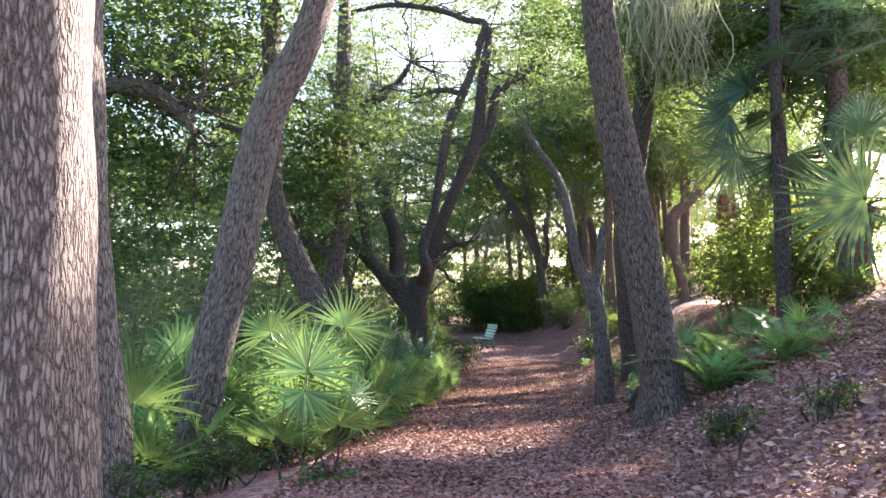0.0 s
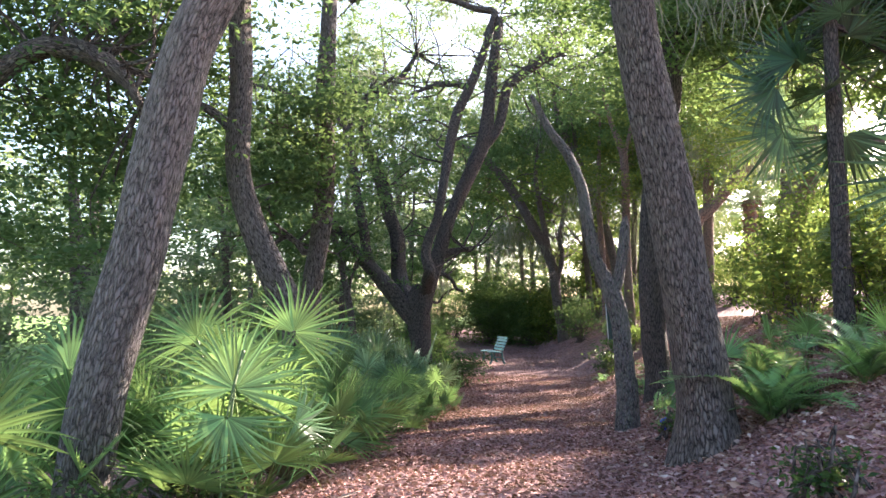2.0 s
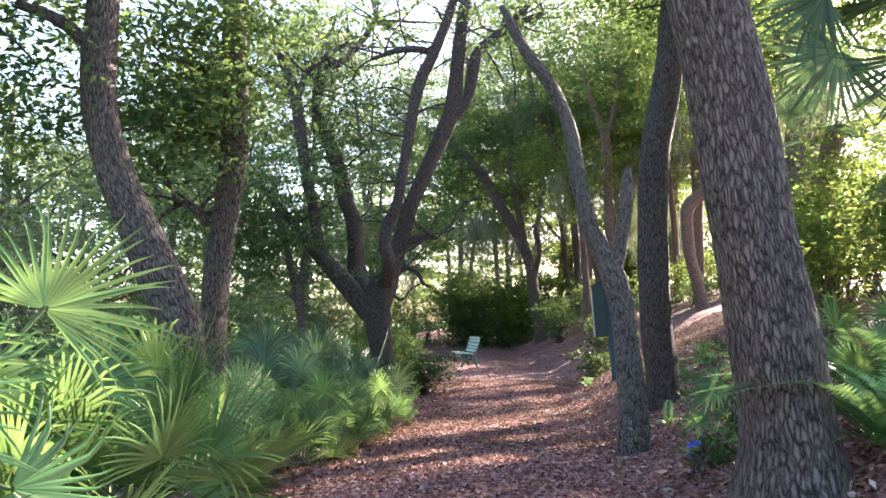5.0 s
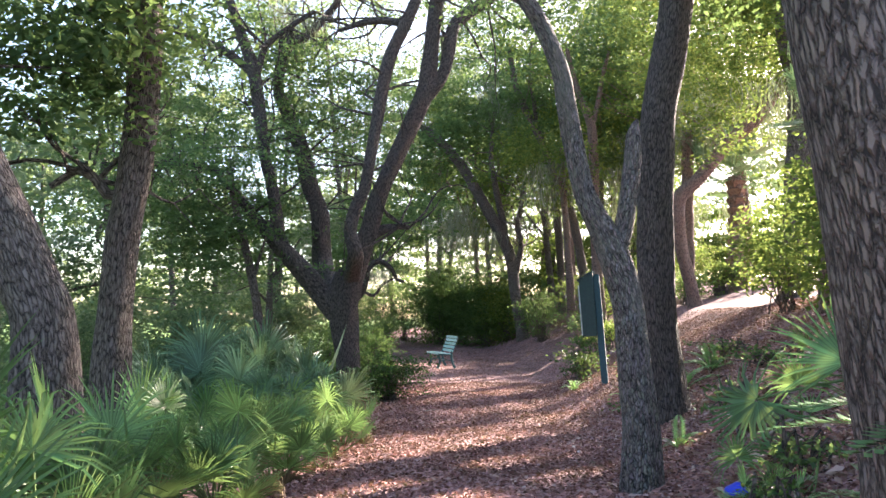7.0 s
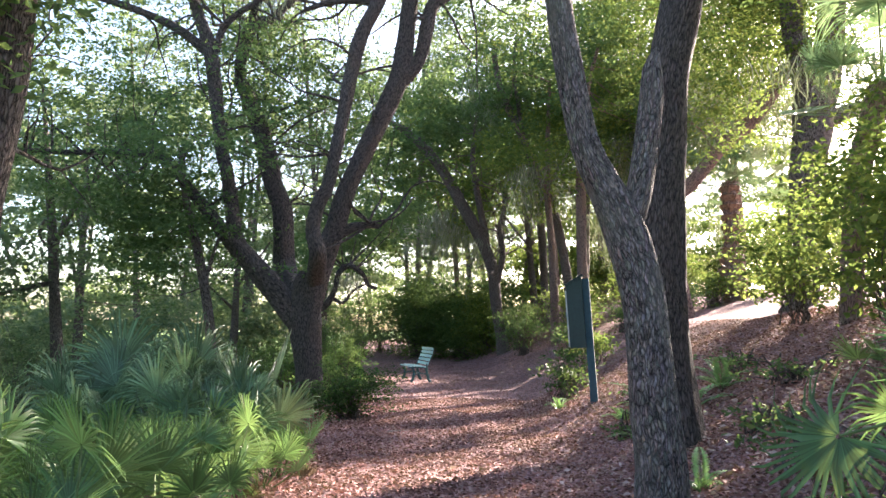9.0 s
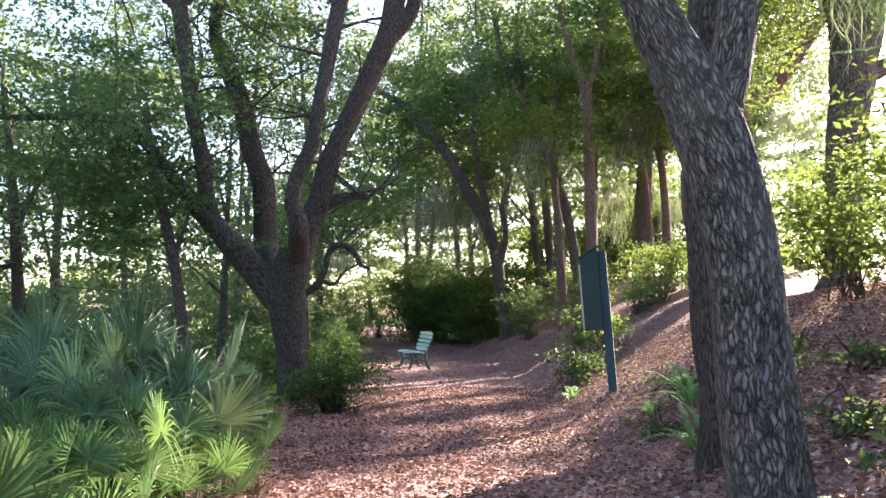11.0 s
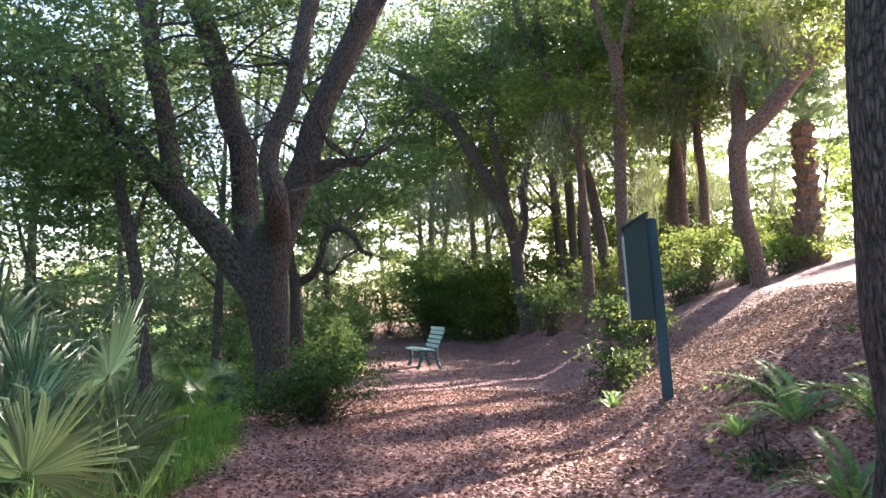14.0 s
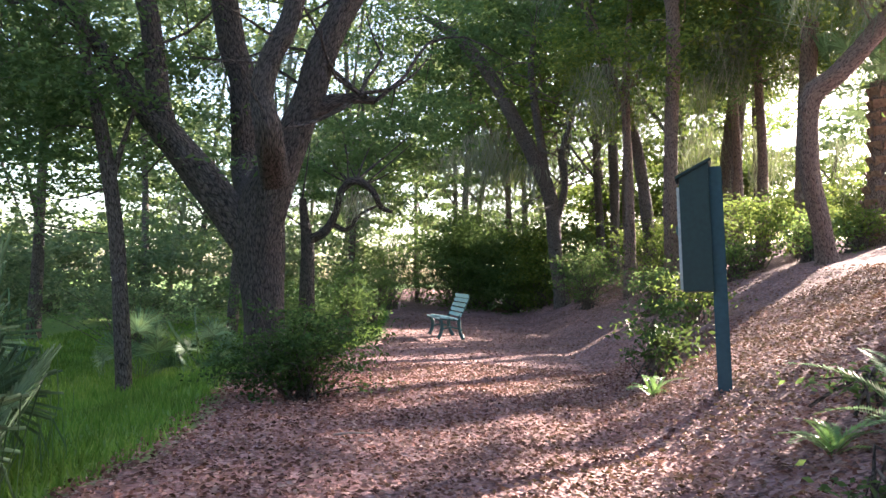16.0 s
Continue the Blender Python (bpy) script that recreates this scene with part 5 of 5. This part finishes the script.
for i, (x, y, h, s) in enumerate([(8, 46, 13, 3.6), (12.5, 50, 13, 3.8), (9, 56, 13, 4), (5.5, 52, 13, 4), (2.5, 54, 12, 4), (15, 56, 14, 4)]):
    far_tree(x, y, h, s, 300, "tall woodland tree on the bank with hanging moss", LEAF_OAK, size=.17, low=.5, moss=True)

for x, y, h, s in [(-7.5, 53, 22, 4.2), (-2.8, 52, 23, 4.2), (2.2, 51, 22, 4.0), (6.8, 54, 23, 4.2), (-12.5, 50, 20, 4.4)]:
    far_tree(x, y, h, s, 300, "tall hazy oak rising behind the clearing", LEAF_HAZE, size=.2, low=.5, moss=True)
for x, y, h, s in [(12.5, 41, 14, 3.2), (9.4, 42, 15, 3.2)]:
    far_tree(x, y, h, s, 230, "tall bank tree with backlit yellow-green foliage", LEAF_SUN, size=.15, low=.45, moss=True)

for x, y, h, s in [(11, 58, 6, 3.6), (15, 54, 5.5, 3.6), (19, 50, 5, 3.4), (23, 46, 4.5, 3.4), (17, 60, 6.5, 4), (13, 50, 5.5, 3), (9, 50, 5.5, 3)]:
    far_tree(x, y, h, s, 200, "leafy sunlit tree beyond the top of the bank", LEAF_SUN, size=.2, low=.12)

# ---- bench ----
def build_bench():
    root = thing("park_bench", 1.95, 33.3, gz(1.95, 33.3), "weathered mint-green slatted park bench beside the path", "bench")
    root.rotation_euler = (0, 0, radians(11))
    root.scale = (1.12, 1.0, 1.05)
    prof = [(-.46, .46), (-.36, .475), (-.26, .47), (-.16, .46), (-.06, .45)]
    for x, z in prof:
        bm = bmesh.new()
        block(bm, (.075, 1.5, .035), pose(x, 0, z, 0, 4, 0), .008)
        part("seat_slat", bm, PAINT_BENCH, root)
    for i, (x, z) in enumerate([(.03, .55), (.07, .66), (.11, .77), (.15, .88), (.165, .98)]):
        bm = bmesh.new()
        block(bm, (.03, 1.5, .085), pose(x, 0, z, 0, 18 if i < 4 else -5, 0), .008)
        part("back_slat", bm, PAINT_BENCH, root)
    for y in (-.68, .68):
        tube("front_leg", [(-.42, y, .45, .042), (-.36, y, .3, .038), (-.38, y, .12, .038), (-.44, y, 0, .045)], PAINT_IRON, root, 8, .05, 0)
        tube("back_leg", [(.0, y, .46, .04), (.01, y, .3, .038), (.05, y, .12, .038), (.12, y, 0, .045)], PAINT_IRON, root, 8, .05, 0)
        tube("back_frame", [(-.02, y, .44, .028), (.06, y, .6, .026), (.14, y, .8, .024), (.2, y, 1.0, .02)], PAINT_IRON, root, 8, .05, 0)
        tube("seat_frame", [(-.5, y, .43, .024), (-.25, y, .435, .024), (.0, y, .43, .024)], PAINT_IRON, root, 8, .05, 0)
        tube("brace", [(-.40, y, .2, .018), (-.16, y, .26, .018), (.09, y, .2, .018)], PAINT_IRON, root, 8, .05, 0)
    tube("stretcher", [(-.15, -.68, .25, .016), (-.15, 0, .25, .016), (-.15, .68, .25, .016)], PAINT_IRON, root, 8, .2, 0)


build_bench()

# ---- box on a post ----
def build_box():
    x, y = 4.60, 21.7
    root = thing("post_box", x, y, gz(x, y) - .05, "dark green box with sloping lid on a leaning post", "post box")
    root.rotation_euler = (radians(-2), radians(-4.0), radians(-18))
    bm = bmesh.new()
    block(bm, (.13, .13, 2.24), pose(0, 0, 1.1), .012)
    part("post", bm, PAINT_BLUE, root, "blue-green painted square post")
    bm = bmesh.new()
    made = bmesh.ops.create_cube(bm, size=1.0, matrix=pose(-.195, .0, 1.55) @ Matrix.Diagonal((.28, .30, 1.10, 1)))
    for v in made["verts"]:
        if v.co.z > 1.8:
            v.co.z += .15 * (v.co.x + .36) / .29
    bmesh.ops.bevel(bm, geom=bm.edges[:], offset=.008, segments=2, affect="EDGES")
    part("box_body", bm, PAINT_GREEN, root)
    bm = bmesh.new()
    block(bm, (.38, .36, .03), pose(-.2, 0, 2.195, 0, -27, 0), .008)
    part("lid", bm, PAINT_GREEN, root)
    bm = bmesh.new()
    block(bm, (.03, .28, 1.0), pose(-.347, 0, 1.52), .006)
    part("door", bm, PALE_TRIM, root, "pale worn front door edge")
    bm = bmesh.new()
    block(bm, (.02, .04, .09), pose(-.37, -.1, 1.6), .005)
    part("latch", bm, PAINT_IRON, root)


build_box()

# ---- small things ----
def blue_ball():
    x, y = 2.78, 11.2
    root = thing("blue_ball", x, y, gz(x, y), "bright blue plastic ball in a rusty ring on the litter", "ball")
    bm = bmesh.new()
    bmesh.ops.create_icosphere(bm, subdivisions=3, radius=.075, matrix=pose(0, 0, .13))
    for v in bm.verts:
        v.co.z += .008 * math.sin(v.co.x * 60)
    part("ball", bm, BLUE_PLASTIC, root, smooth=True)
    tube("ring", [(.1 * math.cos(a), .1 * math.sin(a), .03, .018) for a in np.linspace(0, 6.283, 13)], RUST, root, 8, .05, .1)


blue_ball()


def stick(x, y, a, length):
    root = thing("fallen_stick", x, y, gz(x, y) + .02, "bare grey fallen stick on the leaf litter", "stick", "sticks on the ground")
    d = (math.cos(a), math.sin(a))
    tube("stem", [(0, 0, 0, .012), (d[0] * length * .4, d[1] * length * .4, gz(x + d[0] * length * .4, y + d[1] * length * .4) - gz(x, y) + .012, .010), (d[0] * length, d[1] * length + .05, gz(x + d[0] * length, y + d[1] * length) - gz(x, y), .005)], DEADWOOD, root, 6, .1, .05)
    tube("side_twig", [(d[0] * length * .4, d[1] * length * .4, .01, .007), (d[0] * length * .6 + .08, d[1] * length * .6 - .1, .04, .003)], DEADWOOD, root, 5, .1, 0)


for x, y, a, length in [(3.4, 12.6, .3, .9), (3.0, 9.6, 2.0, .6), (4.6, 13.6, 1.0, .8), (1.0, 20.8, .2, .4), (2.9, 6.6, .5, .7), (5.2, 17.6, 2.4, .9), (3.9, 16.6, .8, .5), (-.6, 7.2, 1.2, .5)]:
    stick(x, y, a, length)
for x, y, r, k in [(3.3, 11.4, .3, 9), (3.9, 13.3, .35, 10), (4.4, 15.0, .3, 9), (3.4, 9.0, .3, 9), (4.9, 19.6, .35, 10), (5.6, 16.6, .4, 10), (4.0, 17.8, .25, 8), (6.0, 18.9, .35, 9), (5.2, 12.4, .4, 10), (3.4, 5.3, .2, 6), (-.9, 5.9, .15, 5)]:
    shrub(x, y, "scattered green weeds on the bank", [(x, y, r * .35, r * 1.3, r * 1.3, r * .3, k)], LEAF_OAK, .055, .1, 20, stems=3, name="weeds")


# ---- fallen leaves, grass ----
def scatter(name, xy, size, material, label, narrow=.5, flat=.18, lift=.012):
    z = ground_z(xy[:, 0], xy[:, 1]) + lift + rng.uniform(0, .02, len(xy))
    v, f = leaves_data(np.stack([xy[:, 0], xy[:, 1], z], 1), size, flat, narrow, 0.0)
    tagged(attach(name, mesh_of(name, v, f, material)), label, "leaf litter", kind="stuff")


def litter_places(n, x0, x1, y0, y1):
    p = np.stack([rng.uniform(x0, x1, n), rng.uniform(y0, y1, n)], 1)
    keep = p[:, 0] > lin(p[:, 1], EDGE_L) - .3
    return p[keep]


scatter("fallen_leaves", np.vstack([litter_places(100000, -2, 6, 3, 16), litter_places(76000, -1.6, 9, 16, 27), litter_places(16000, -.5, 9, 27, 42)]), .048, LITTER, "brown and tan fallen leaves and bark chips covering the path")
bank = litter_places(8000, 1.5, 9, 3, 17)
bank = bank[rng.uniform(0, 1, len(bank)) < np.clip((bank[:, 0] - lin(bank[:, 1], EDGE_R) + .5) / 1.2, 0.04, 1)]
scatter("dry_leaves", bank, .085, LITTER_PALE, "curled pale tan dry leaves strewn over the bank", .42, .3, .02)


def grass_field():
    n = 120000
    x = rng.uniform(-10, .6, n)
    y = 15 + 28 * rng.uniform(0, 1, n) ** 1.6
    ok = x < lin(y, [(15, -2.3), (17, -.5), (19, -.25), (21, -.3), (24, -.9), (29, -.2), (32, .2), (40, -.3), (60, -2)])
    x, y = x[ok], y[ok]
    z = ground_z(x, y)
    h = rng.uniform(.05, .16, len(x))
    a = rng.uniform(0, 6.283, len(x))
    w = .008 + .004 * (y - 17) / 10
    b = np.stack([x, y, z], 1)
    s = np.stack([np.cos(a) * w, np.sin(a) * w, 0 * a], 1)
    tip = b + np.stack([rng.normal(size=len(x)) * .04, rng.normal(size=len(x)) * .04, h], 1)
    v = np.stack([b - s, b + s, tip], 1).reshape(-1, 3)
    tagged(attach("grass", mesh_of("grass", v, np.arange(len(v)).reshape(-1, 3), GRASS)), "bright green grass on the slope below the path", "grass", kind="stuff")


grass_field()
